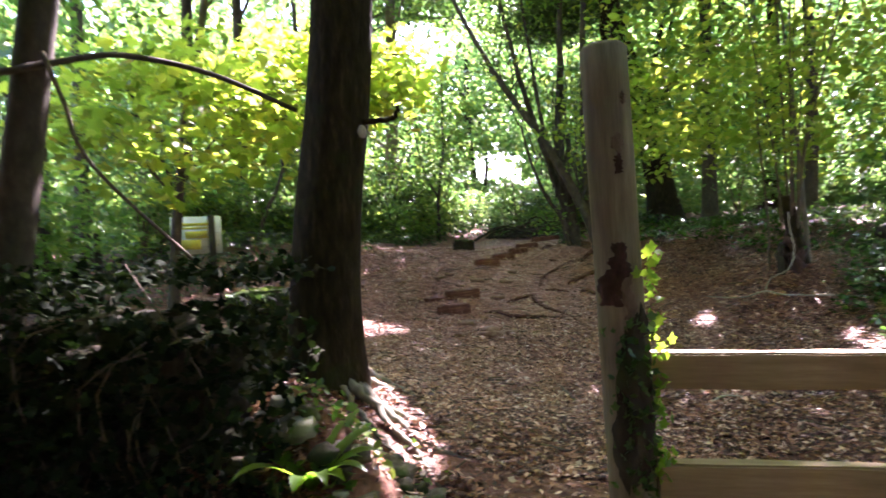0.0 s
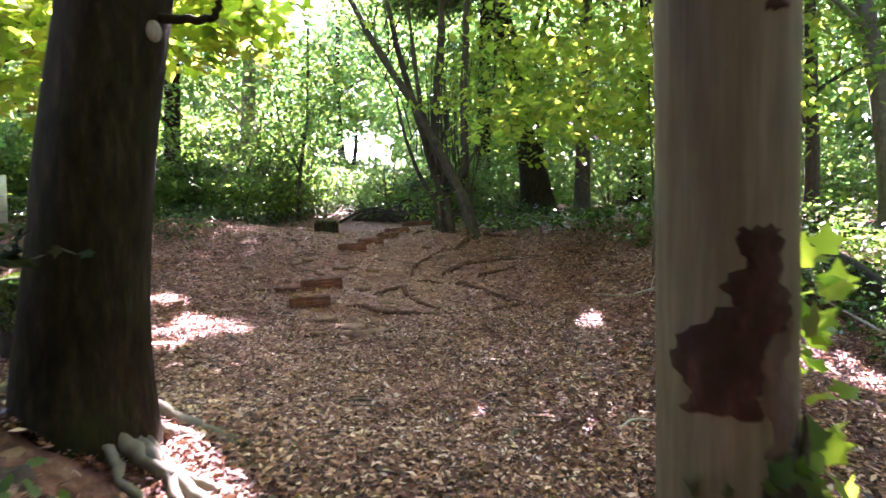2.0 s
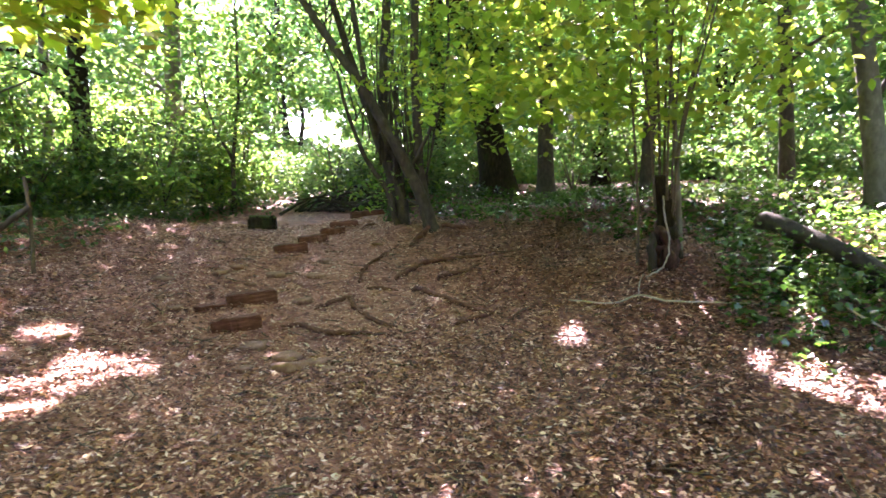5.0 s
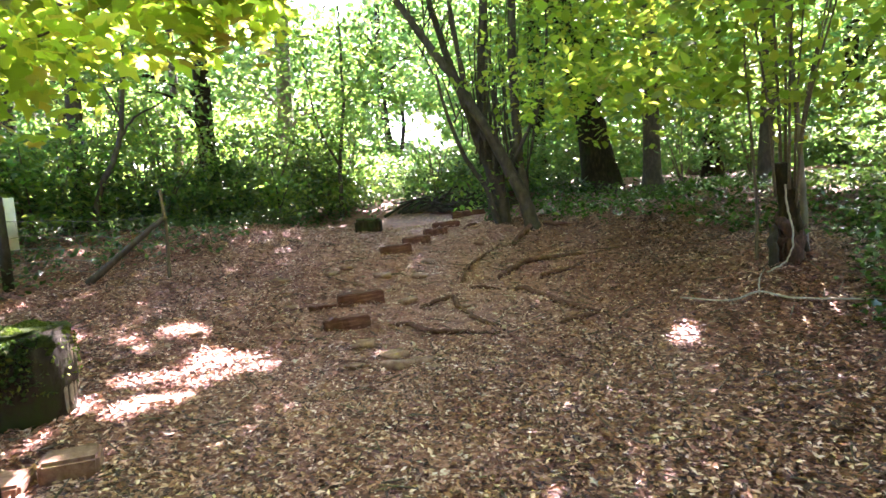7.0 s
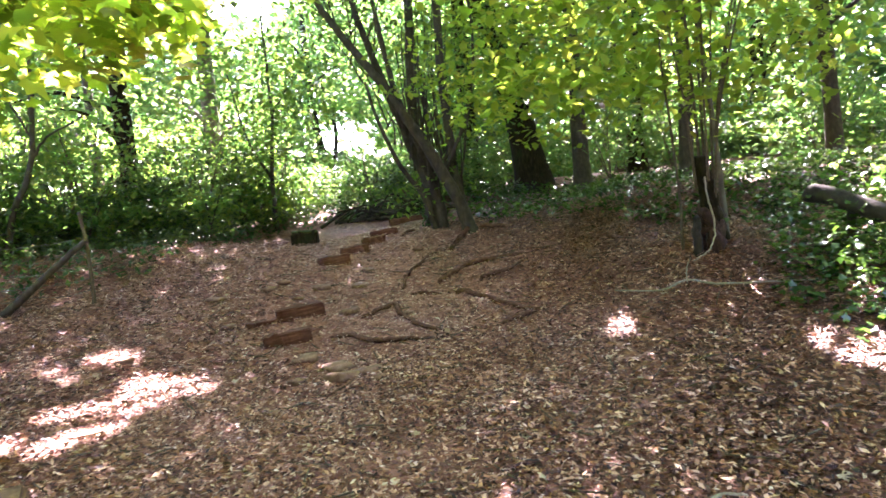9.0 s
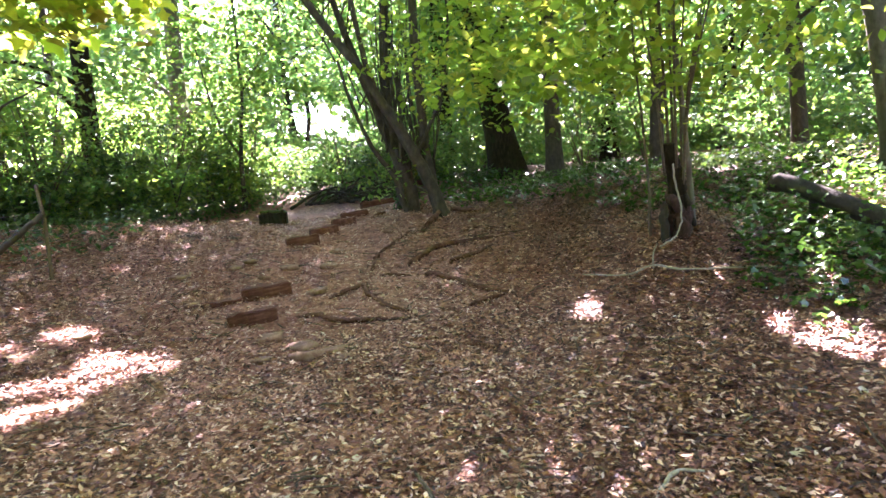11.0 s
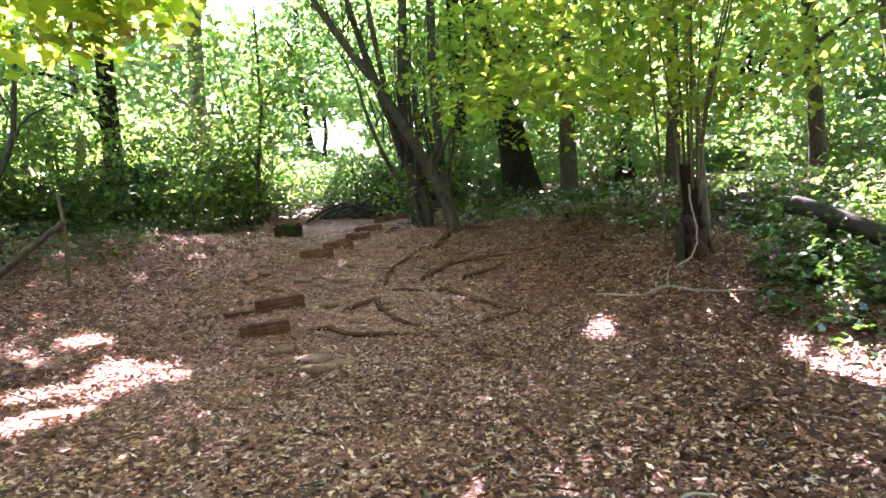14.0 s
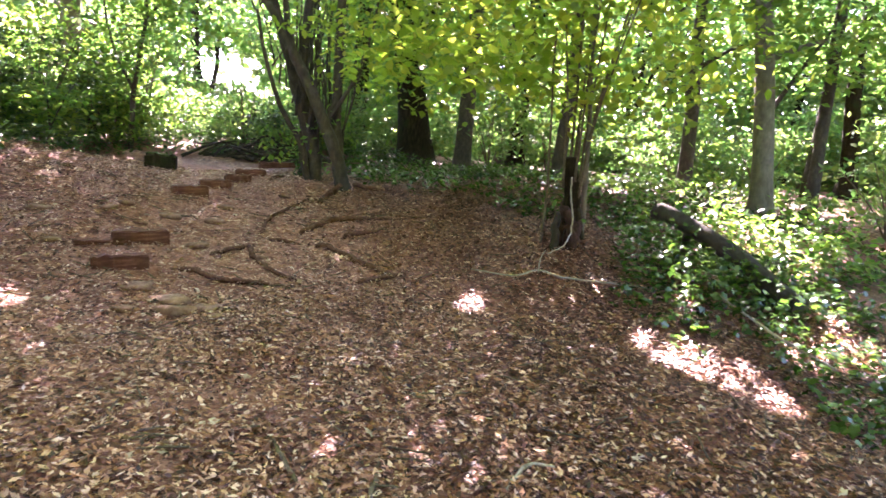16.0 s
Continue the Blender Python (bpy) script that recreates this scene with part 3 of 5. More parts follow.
p = np.stack([-0.44 + (0.23 - 0.1 * q) * np.cos(turn), 0.7 + (0.23 - 0.1 * q) * np.sin(turn), 0.05 + 1.0 * q], -1)
linked("ivy", leaf_mesh("ivy", p, irng.uniform(0.04, 0.08, n), LOBED, irng, 0.6, 0.9), DARK_LEAF, coppice, "dark ivy leaves")
crng = np.random.default_rng(21)
for mid, spread, clumps, per in [((0.3, 9.3, 6.2), (3.2, 1.8, 1.4), 80, 45), ((1.4, 10.1, 3.4), (1.3, 0.8, 1.2), 44, 30), ((0.9, 9.6, 1.6), (0.5, 0.4, 0.5), 16, 26), ((-0.6, 9.8, 4.4), (1.2, 0.8, 0.6), 26, 30)]:
    p, c = sprays(crng, mid, spread, clumps, per, 0.4)
    crown(coppice, crng, p, 0.1, LITTLE, GREEN_LEAF)

# cut stump that has sprouted again
stool = thing("sprouting_stump", 3.22, 5.62, ground(3.22, 5.62) - 0.05, "dark cut stump with thin sprouting stems and bright leaves", "tree")
limb("stump", [(0.0, 0, -0.12), (0.03, 0, 0.12), (0.05, 0, 0.3), (0.02, 0, 0.42)], 0.17, 0.09, SCAR, stool, "dark hollowed rotten base", sides=18, flute=0.2, power=0.8, wobble=0.03)
limb("stump", [(0.08, 0, 0.1), (0.06, 0, 0.4), (0.01, 0, 0.7), (-0.03, 0, 0.93)], 0.11, 0.06, BARK, stool, "leaning broken trunk", sides=14, flute=0.12, wobble=0.012)
limb("stump", [(-0.13, -0.05, -0.1), (-0.15, -0.06, 0.2), (-0.14, -0.05, 0.36)], 0.05, 0.03, DARK_BARK, stool, "dark rotten stub", sides=10, flute=0.14, wobble=0.012)
limb("stem", [(0.22, 0.03, -0.1), (0.2, 0.04, 0.5), (0.17, 0.05, 1.2), (0.12, 0.1, 2.4), (0.0, 0.2, 4.2)], 0.034, 0.014, BARK_PALE, stool, "pale slim stem", sides=9, wobble=0.006)
limb("stem", [(-0.2, 0.15, -0.1), (-0.2, 0.12, 0.5), (-0.24, 0.1, 1.1), (-0.3, 0.1, 2.2)], 0.018, 0.01, TWIG, stool, sides=7, wobble=0.006)
limb("root", [(-0.06, -0.12, 0.74), (-0.07, -0.16, 0.52), (-0.05, -0.2, 0.34), (-0.08, -0.25, 0.18), (-0.18, -0.3, 0.05), (-0.36, -0.34, -0.02)], 0.009, 0.007, PALE_TWIG, stool, "pale bare root", sides=7, wobble=0.006)
srng = random.Random(31)
for k in range(11):
    a, s = srng.uniform(0, 6.3), srng.uniform(0.25, 1.0)
    foot = Vector((0.1 * math.cos(a), 0.1 * math.sin(a), 0.5 + 0.3 * srng.random()))
    limb("stem", [foot, foot + Vector((0.12 * s * math.cos(a), 0.12 * s * math.sin(a), 0.9)), foot + Vector((0.5 * s * math.cos(a), 0.5 * s * math.sin(a), 2.2)),
                  foot + Vector((1.1 * s * math.cos(a), 1.1 * s * math.sin(a), 3.6 + srng.random()))], 0.014, 0.005, TWIG, stool, sides=6)
crng = np.random.default_rng(32)
for mid, spread, clumps, per, size in [((2.5, 6.3, 3.0), (1.7, 0.9, 1.25), 78, 24, 0.12), ((4.3, 6.2, 3.1), (1.4, 0.9, 1.2), 60, 24, 0.12), ((3.3, 5.4, 2.5), (1.3, 0.4, 0.7), 36, 22, 0.11),
                                       ((3.2, 6.4, 4.9), (2.6, 1.6, 0.8), 90, 26, 0.12), ((2.0, 8.0, 3.2), (1.4, 0.7, 1.1), 60, 24, 0.1)]:
    p, c = sprays(crng, mid, spread, clumps, per, 0.34, 0.16)
    crown(stool, crng, p, size, OVAL, MAPLE_LEAF)

# standing trees in the middle distance; the last four, unseen, are added for shade
for x, y, r, lean, mat, seed, lab in [
        (-3.45, 14.1, 0.2, (0.2, 0), FAR_LEAF, 41, "tall pale straight tree trunk in dense undergrowth"),
        (-4.52, 12.0, 0.18, (0.1, 0), FAR_LEAF, 42, "dark tree trunk among green shrubs"),
        (3.5, 13.0, 0.32, (-1.2, 0), GREEN_LEAF, 43, "stout dark tree trunk with flared foot"),
        (4.25, 12.0, 0.17, (0.1, 0), GREEN_LEAF, 44, "dark slender trunk behind ground cover"),
        (7.75, 7.6, 0.16, (-0.5, 0.6), GREEN_LEAF, 45, "tall brown forked trunk in a sunny glade"),
        (8.9, 7.7, 0.1, (0.5, 0.4), GREEN_LEAF, 46, "thin leaning trunk at the glade"),
        (8.3, 10.1, 0.14, (0.1, 0.4), FAR_LEAF, 47, "slim dark trunk beyond the glade"),
        (2.6, 15.5, 0.22, (0.1, 0), FAR_LEAF, 48, "dark trunk behind the many-stemmed tree"),
        (6.6, 14.5, 0.2, (0.2, 0), FAR_LEAF, 49, "dark woodland tree trunk in the shade"),
        (-7.6, 10.8, 0.17, (0.3, 0), FAR_LEAF, 51, "dark woodland tree trunk in the shade"),
        (-6.8, 5.5, 0.16, (0.2, 0), GREEN_LEAF, 52, "dark woodland tree trunk in the shade"),
        (11.5, 4.0, 0.2, (0.1, 0), GREEN_LEAF, 53, "unseen brown tree trunk added for shade"),
        (5.6, -1.5, 0.2, (0.1, 0), GREEN_LEAF, 54, "unseen brown tree trunk added for shade"),
        (-4.8, -3.6, 0.2, (0.1, 0), GREEN_LEAF, 55, "unseen brown tree trunk added for shade"),
        (2.8, -6.5, 0.2, (0.1, 0), GREEN_LEAF, 56, "unseen brown tree trunk added for shade")]:
    lx, ly = lean
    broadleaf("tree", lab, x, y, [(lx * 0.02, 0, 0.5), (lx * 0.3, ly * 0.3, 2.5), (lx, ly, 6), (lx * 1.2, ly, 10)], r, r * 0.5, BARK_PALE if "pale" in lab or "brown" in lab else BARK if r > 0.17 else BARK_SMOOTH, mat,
              [((x + lx, y, 9.6), (4.0, 4.0, 2.0), 150, 42, 0.6, 0.22, LITTLE), ((x, y - 0.3, 4.6), (2.2, 1.6, 1.5), 46, 34, 0.5, 0.15, LITTLE)], seed, 6, "woodland trees")
limb("branch", [(-0.02, 0.15, 1.3), (0.1, 0.2, 1.7), (0.6, 0.15, 2.5), (1.2, 0.15, 3.3)], 0.06, 0.02, BARK_SMOOTH,
     [o for o in scene.objects if o.get("label") == "tall brown forked trunk in a sunny glade"][0])

# tall trees added to roof the clearing: high crowns, mostly unseen, that shade it
for x, y, crowns, seed in [(5.7, 10.5, [((3.4, 10.6, 8.6), (3.4, 2.0, 1.2)), ((2.2, 8.2, 7.6), (2.8, 1.6, 0.9))], 61),
                           (-5.7, 9.6, [((-2.6, 10.4, 8.5), (3.0, 1.8, 1.0)), ((-1.6, 8.0, 7.8), (2.6, 1.6, 0.9))], 62),
                           (-7.6, 7.4, [((-5.6, 8.6, 8.2), (2.6, 2.2, 1.2))], 63), (-6.6, 15.5, [((-1.8, 15.6, 8.8), (3.4, 2.0, 1.1)), ((1.1, 16.6, 7.7), (1.5, 1.2, 0.5))], 65), (7.4, 17.5, [((2.6, 16.6, 9.2), (3.2, 2.0, 1.1))], 66), (11.0, 9.6, [((12.0, 12.6, 8.8), (3.0, 2.4, 1.1)), ((7.6, 12.6, 8.4), (2.8, 2.2, 1.0)), ((12.5, 7.0, 8.2), (2.6, 2.4, 1.0))], 67), (8.6, 5.2, [((4.6, 7.6, 8.6), (2.4, 1.8, 1.0)), ((2.6, 5.6, 8.4), (2.6, 1.6, 0.9)), ((4.6, 2.2, 5.6), (2.4, 2.2, 0.8)), ((3.0, 0.4, 5.2), (1.8, 1.6, 0.7))], 64)]:
    broadleaf("tree", "tall added tree with a high shading crown", x, y, [(0, 0, 0.6), (0.1, 0, 2.6), (0.1, 0.1, 6), (0, 0.2, 9)], 0.13, 0.06, BARK_SMOOTH, DARK_LEAF,
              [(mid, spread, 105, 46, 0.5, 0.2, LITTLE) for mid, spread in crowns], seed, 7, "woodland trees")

# far trees; the last eight stand unseen at the back, added for shade
frng = random.Random(5)
for k in range(44):
    a = radians(frng.uniform(-105, 105)) if k < 36 else radians(frng.uniform(105, 255))
    d = frng.uniform(18, 30)
    x, y = d * math.sin(a), 2 + d * math.cos(a)
    r = frng.uniform(0.12, 0.28)
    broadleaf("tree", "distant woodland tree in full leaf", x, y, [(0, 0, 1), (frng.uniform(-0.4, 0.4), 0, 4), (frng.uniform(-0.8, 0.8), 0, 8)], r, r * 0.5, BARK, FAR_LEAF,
              [((x, y, ground(x, y) + 6.0), (3.4, 3.4, 3.6), 120, 22, 0.7, 0.3, LITTLE)], 100 + k, 2, "far woodland trees", sides=8)


# ---- shrubs ----
def shrub(x, y, h, w, seed, mat, size, label, n=40, group="undergrowth shrubs"):
    rng, rr = np.random.default_rng(seed), random.Random(seed)
    z = ground(x, y)
    t = thing("shrub", x, y, z, label, "shrub", group)
    p, c = sprays(rng, (x, y, z + h * 0.5), (w, w * 0.8, h * 0.5), n, 30, 0.24, 0.28)
    if len(p):
        crown(t, rng, p, size, LITTLE, mat, name="foliage")
    for k in range(5):
        a = rr.uniform(0, 6.3)
        limb("stem", [(0, 0, -0.05), (0.2 * w * math.cos(a), 0.2 * w * math.sin(a), h * 0.4), (0.6 * w * math.cos(a), 0.6 * w * math.sin(a), h * 0.9)], 0.018, 0.006, TWIG, t, sides=5, steps=4)


brng = random.Random(8)
for k in range(26):
    s = k / 25
    x, y = -6.2 + 4.6 * s + brng.uniform(-0.5, 0.2), 6.9 + 5.8 * s + brng.uniform(0, 1.0)
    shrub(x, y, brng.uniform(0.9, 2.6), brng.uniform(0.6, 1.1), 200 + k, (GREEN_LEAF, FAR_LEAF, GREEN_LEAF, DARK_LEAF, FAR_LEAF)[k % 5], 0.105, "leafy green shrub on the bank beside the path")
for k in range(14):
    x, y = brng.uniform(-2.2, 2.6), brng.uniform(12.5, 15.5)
    # every third shrub takes the shade-darkened colour for the dim hollow here
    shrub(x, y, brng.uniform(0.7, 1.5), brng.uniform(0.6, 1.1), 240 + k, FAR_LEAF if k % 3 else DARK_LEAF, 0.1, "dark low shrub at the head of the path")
for k in range(20):
    x, y = brng.uniform(3.2, 12), brng.uniform(11, 17)
    shrub(x, y, brng.uniform(0.8, 2.6), brng.uniform(0.8, 1.4), 260 + k, FAR_LEAF, 0.13, "sunlit green shrub between the trunks")
for k in range(18):
    x, y = brng.uniform(-12, -4.5), brng.uniform(3.5, 17)
    if x + 6.2 > 0.8 * (y - 6.9) and y > 6:
        continue
    shrub(x, y, brng.uniform(1.4, 3.4), brng.uniform(0.9, 1.5), 290 + k, FAR_LEAF if k % 2 else GREEN_LEAF, 0.13, "tall green shrub behind the fence")
for k in range(10):
    x, y = brng.uniform(8.5, 14), brng.uniform(1, 11)
    shrub(x, y, brng.uniform(1.0, 3), brng.uniform(0.9, 1.5), 320 + k, FAR_LEAF, 0.13, "green shrub beyond the sunny glade")

# unseen shrubs round the back, added to keep sky light off the wall
for k in range(22):
    a = radians(brng.uniform(110, 262))
    d = brng.uniform(4.2, 8.0)
    x, y = d * math.sin(a) - 0.3, -0.8 + d * math.cos(a)
    shrub(x, y, brng.uniform(2.4, 4.2), brng.uniform(1.2, 1.8), 340 + k, DARK_LEAF, 0.14, "tall unseen shrub added to shade the lane", 60)

for k in range(44):
    a = radians(brng.uniform(-70, 70))
    d = brng.uniform(17, 26)
    shrub(d * math.sin(a), 1 + d * math.cos(a), brng.uniform(1.6, 4.2), brng.uniform(1.4, 2.2), 400 + k, FAR_LEAF, 0.22, "distant leafy green thicket", 44, "far thickets")


def sapling(x, y, stems, leafs, seed, label):
    """Thin forked stems with loose leafy sprays."""
    t = thing("sapling", x, y, ground(x, y) - 0.05, label, "tree", "saplings")
    rng, rr = np.random.default_rng(seed), random.Random(seed)
    for pts, r0, r1 in stems:
        limb("stem", pts, r0, r1, BARK_SMOOTH, t, sides=7, wobble=0.01, rng=rr)
    for mid, spread, clumps, per, size in leafs:
        p, c = sprays(rng, mid, spread, clumps, per, 0.3, 0.2)
        crown(t, rng, p, size, OVAL, GREEN_LEAF)


sapling(-4.9, 8.4, [([(0, 0, -0.1), (0.2, 0, 0.6), (0.55, 0, 1.3), (0.72, 0, 2.4), (0.75, 0, 3.6)], 0.05, 0.02), ([(0.55, 0, 1.3), (0.8, 0, 1.6), (1.25, 0.1, 1.85)], 0.022, 0.008),
                    ([(0.62, 0, 1.6), (0.3, 0.1, 2.3), (0.1, 0.1, 3.2)], 0.018, 0.008)],
        [((-4.4, 8.6, 3.6), (1.2, 0.7, 0.7), 22, 22, 0.1), ((-5.3, 8.8, 2.4), (0.8, 0.5, 0.5), 12, 22, 0.1)], 601, "thin forked sapling leaning over the fence")
sapling(-1.9, 11.6, [([(0, 0, -0.1), (0.05, 0, 1.0), (0.2, 0, 2.2), (0.25, 0, 4.0)], 0.05, 0.02), ([(0.05, 0, 1.0), (-0.3, 0, 1.8), (-0.5, 0, 3.0)], 0.03, 0.012), ([(0.2, 0, 2.2), (0.6, -0.1, 2.7), (0.9, -0.1, 3.0)], 0.02, 0.008)],
        [((-1.7, 11.6, 4.0), (1.1, 0.8, 0.8), 40, 26, 0.11), ((-1.3, 11.4, 3.1), (0.8, 0.6, 0.5), 24, 26, 0.1), ((-2.4, 11.6, 2.8), (0.7, 0.6, 0.7), 24, 26, 0.1)], 602, "leafy young hazel beside the head of the path")
sapling(-2.75, 10.2, [([(0, 0, -0.1), (0.03, 0, 0.5), (-0.05, 0, 1.1)], 0.02, 0.008), ([(0, 0, 0.2), (0.2, 0, 0.7), (0.35, 0, 1.0)], 0.014, 0.006)],
        [((-2.75, 10.2, 1.75), (0.5, 0.4, 0.4), 26, 24, 0.085)], 603, "low bright green sapling on the bank")


def brush_pile(x, y):
    """A heap of dead branches across the head of the path."""
    t = thing("brush_pile", x, y, ground(x, y), "dark heap of dead branches at the head of the path", "branches")
    r = random.Random(19)
    for k in range(46):
        a, ln, h = r.uniform(-0.5, 0.5) + (math.pi if r.random() < 0.5 else 0), r.uniform(0.5, 1.5), r.uniform(0.05, 0.5)
        cx, cy = r.uniform(-0.9, 0.9), r.uniform(-0.3, 0.3)
        h *= 1 - 0.5 * abs(cx)
        pts = [(cx - ln / 2 * math.cos(a), cy - ln / 2 * math.sin(a), r.uniform(-0.02, 0.1)), (cx, cy, h), (cx + ln / 2 * math.cos(a), cy + ln / 2 * math.sin(a), r.uniform(-0.02, 0.25))]
        limb("dead_branch", pts, r.uniform(0.012, 0.04), 0.008, DARK_BARK if k % 3 else BARK_SMOOTH, t, sides=6, steps=4, wobble=0.012, rng=r)


brush_pile(0.35, 11.7)


def unseen_lane_tree(x, y, mid, spread, seed):
    """Dense tree beside the lane, out of view, added to shade wall, trunk and ground."""
    broadleaf("lane_shade_tree", "unseen dense tree added to shade the lane", x, y, [(0, 0, 1), (0.1, 0, 3), (0.1, 0, 5.5)], 0.1, 0.03, BARK_SMOOTH, DARK_LEAF,
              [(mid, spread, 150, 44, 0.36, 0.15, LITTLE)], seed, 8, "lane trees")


unseen_lane_tree(-3.1, -2.4, (-2.75, -2.0, 3.2), (1.5, 1.2, 1.4), 501)
unseen_lane_tree(2.9, -3.0, (2.6, -2.8, 3.3), (1.5, 1.2, 1.5), 502)
unseen_lane_tree(-0.6, -5.6, (-0.4, -5.0, 3.6), (1.8, 1.3, 1.8), 503)
unseen_lane_tree(1.6, -4.6, (0.2, -3.6, 6.0), (3.4, 2.6, 1.2), 505)
unseen_lane_tree(-2.4, -5.0, (-2.6, -1.6, 6.3), (2.6, 2.0, 1.2), 506)
unseen_lane_tree(-3.7, -2.0, (-2.1, -1.1, 4.3), (2.0, 1.4, 0.8), 507)
unseen_lane_tree(-4.6, -0.9, (-4.3, -0.6, 3.0), (1.2, 1.0, 1.4), 504)

rng = np.random.default_rng(77)
a = rng.uniform(0, 2 * math.pi, 190000)
d = rng.uniform(30, 46, len(a))
p = np.stack([d * np.sin(a), 2 + d * np.cos(a), rng.uniform(0, 1, len(a)) ** 1.5 * 17 + 1.0], -1)
p = p[open_sky(p)]
tagged(linked("far_foliage", leaf_mesh("far_foliage", p, rng.uniform(0.5, 1.05, len(p)), LITTLE, rng, 0.9), FAR_LEAF), "distant wall of green woodland foliage", "foliage", kind="stuff")


# ---- gap in the wall: post, rails, stones ----
def rounded_box(bm, x0, x1, y0, y1, z0, z1, bevel=0.012):
    m = Matrix.Translation(((x0 + x1) / 2, (y0 + y1) / 2, (z0 + z1) / 2)) @ Matrix.Diagonal((x1 - x0, y1 - y0, z1 - z0, 1))
    made = bmesh.ops.create_cube(bm, size=1, matrix=m)["verts"]
    bmesh.ops.bevel(bm, geom=list({e for v in made for e in v.link_edges}), offset=bevel, segments=2, affect="EDGES")


def timber(bm, length, depth, height, rr, worn=0.008, cuts=7):
    """A worn sawn timber about its own middle: uneven edges and softened corners."""
    bmesh.ops.create_cube(bm, size=1)
    long_edges = [e for e in bm.edges if abs((e.verts[0].co - e.verts[1].co).x) > 0.5]
    bmesh.ops.subdivide_edges(bm, edges=long_edges, cuts=cuts)
    for v in bm.verts:
        v.co = Vector((v.co.x * length, v.co.y * depth, v.co.z * height)) + Vector((rr.uniform(-1, 1), rr.uniform(-1, 1), rr.uniform(-1, 1))) * worn
    sharp = [e for e in bm.edges if len(e.link_faces) == 2 and e.calc_face_angle(0) > 0.9]
    bmesh.ops.bevel(bm, geom=sharp, offset=min(height, depth) * 0.12, segments=2, affect="EDGES")


def curved_patch(r, a0, a1, z0, z1, out, rr, ragged=0.2, centre=lambda z: 0.0):
    """A thin ragged shell that lies on a round post between two angles and heights."""
    bm = bmesh.new()
    na, nz = 9, 12
    grid = []
    for j in range(nz + 1):
        row = []
        v = j / nz
        squeeze = 1 - ragged * (abs(2 * v - 1) ** 3) - ragged * 0.5 * rr.random()
        for i in range(na + 1):
            u = (i / na - 0.5) * squeeze + 0.5
            a = a0 + (a1 - a0) * u
            z = z0 + (z1 - z0) * (v + ragged * 0.25 * 0.6 * math.sin(i * 0.9 + z0 * 9))
            edge = 0 if 0 < i < na and 0 < j < nz else -0.004
            rad = r + out + edge + (rr.uniform(-0.003, 0.002) if edge == 0 else 0)
            row.append(bm.verts.new((centre(z) + rad * math.cos(a), rad * math.sin(a), z)))
        grid.append(row)
    for j in range(nz):
        for i in range(na):
            bm.faces.new((grid[j][i], grid[j][i + 1], grid[j + 1][i + 1], grid[j + 1][i]))
    return bm


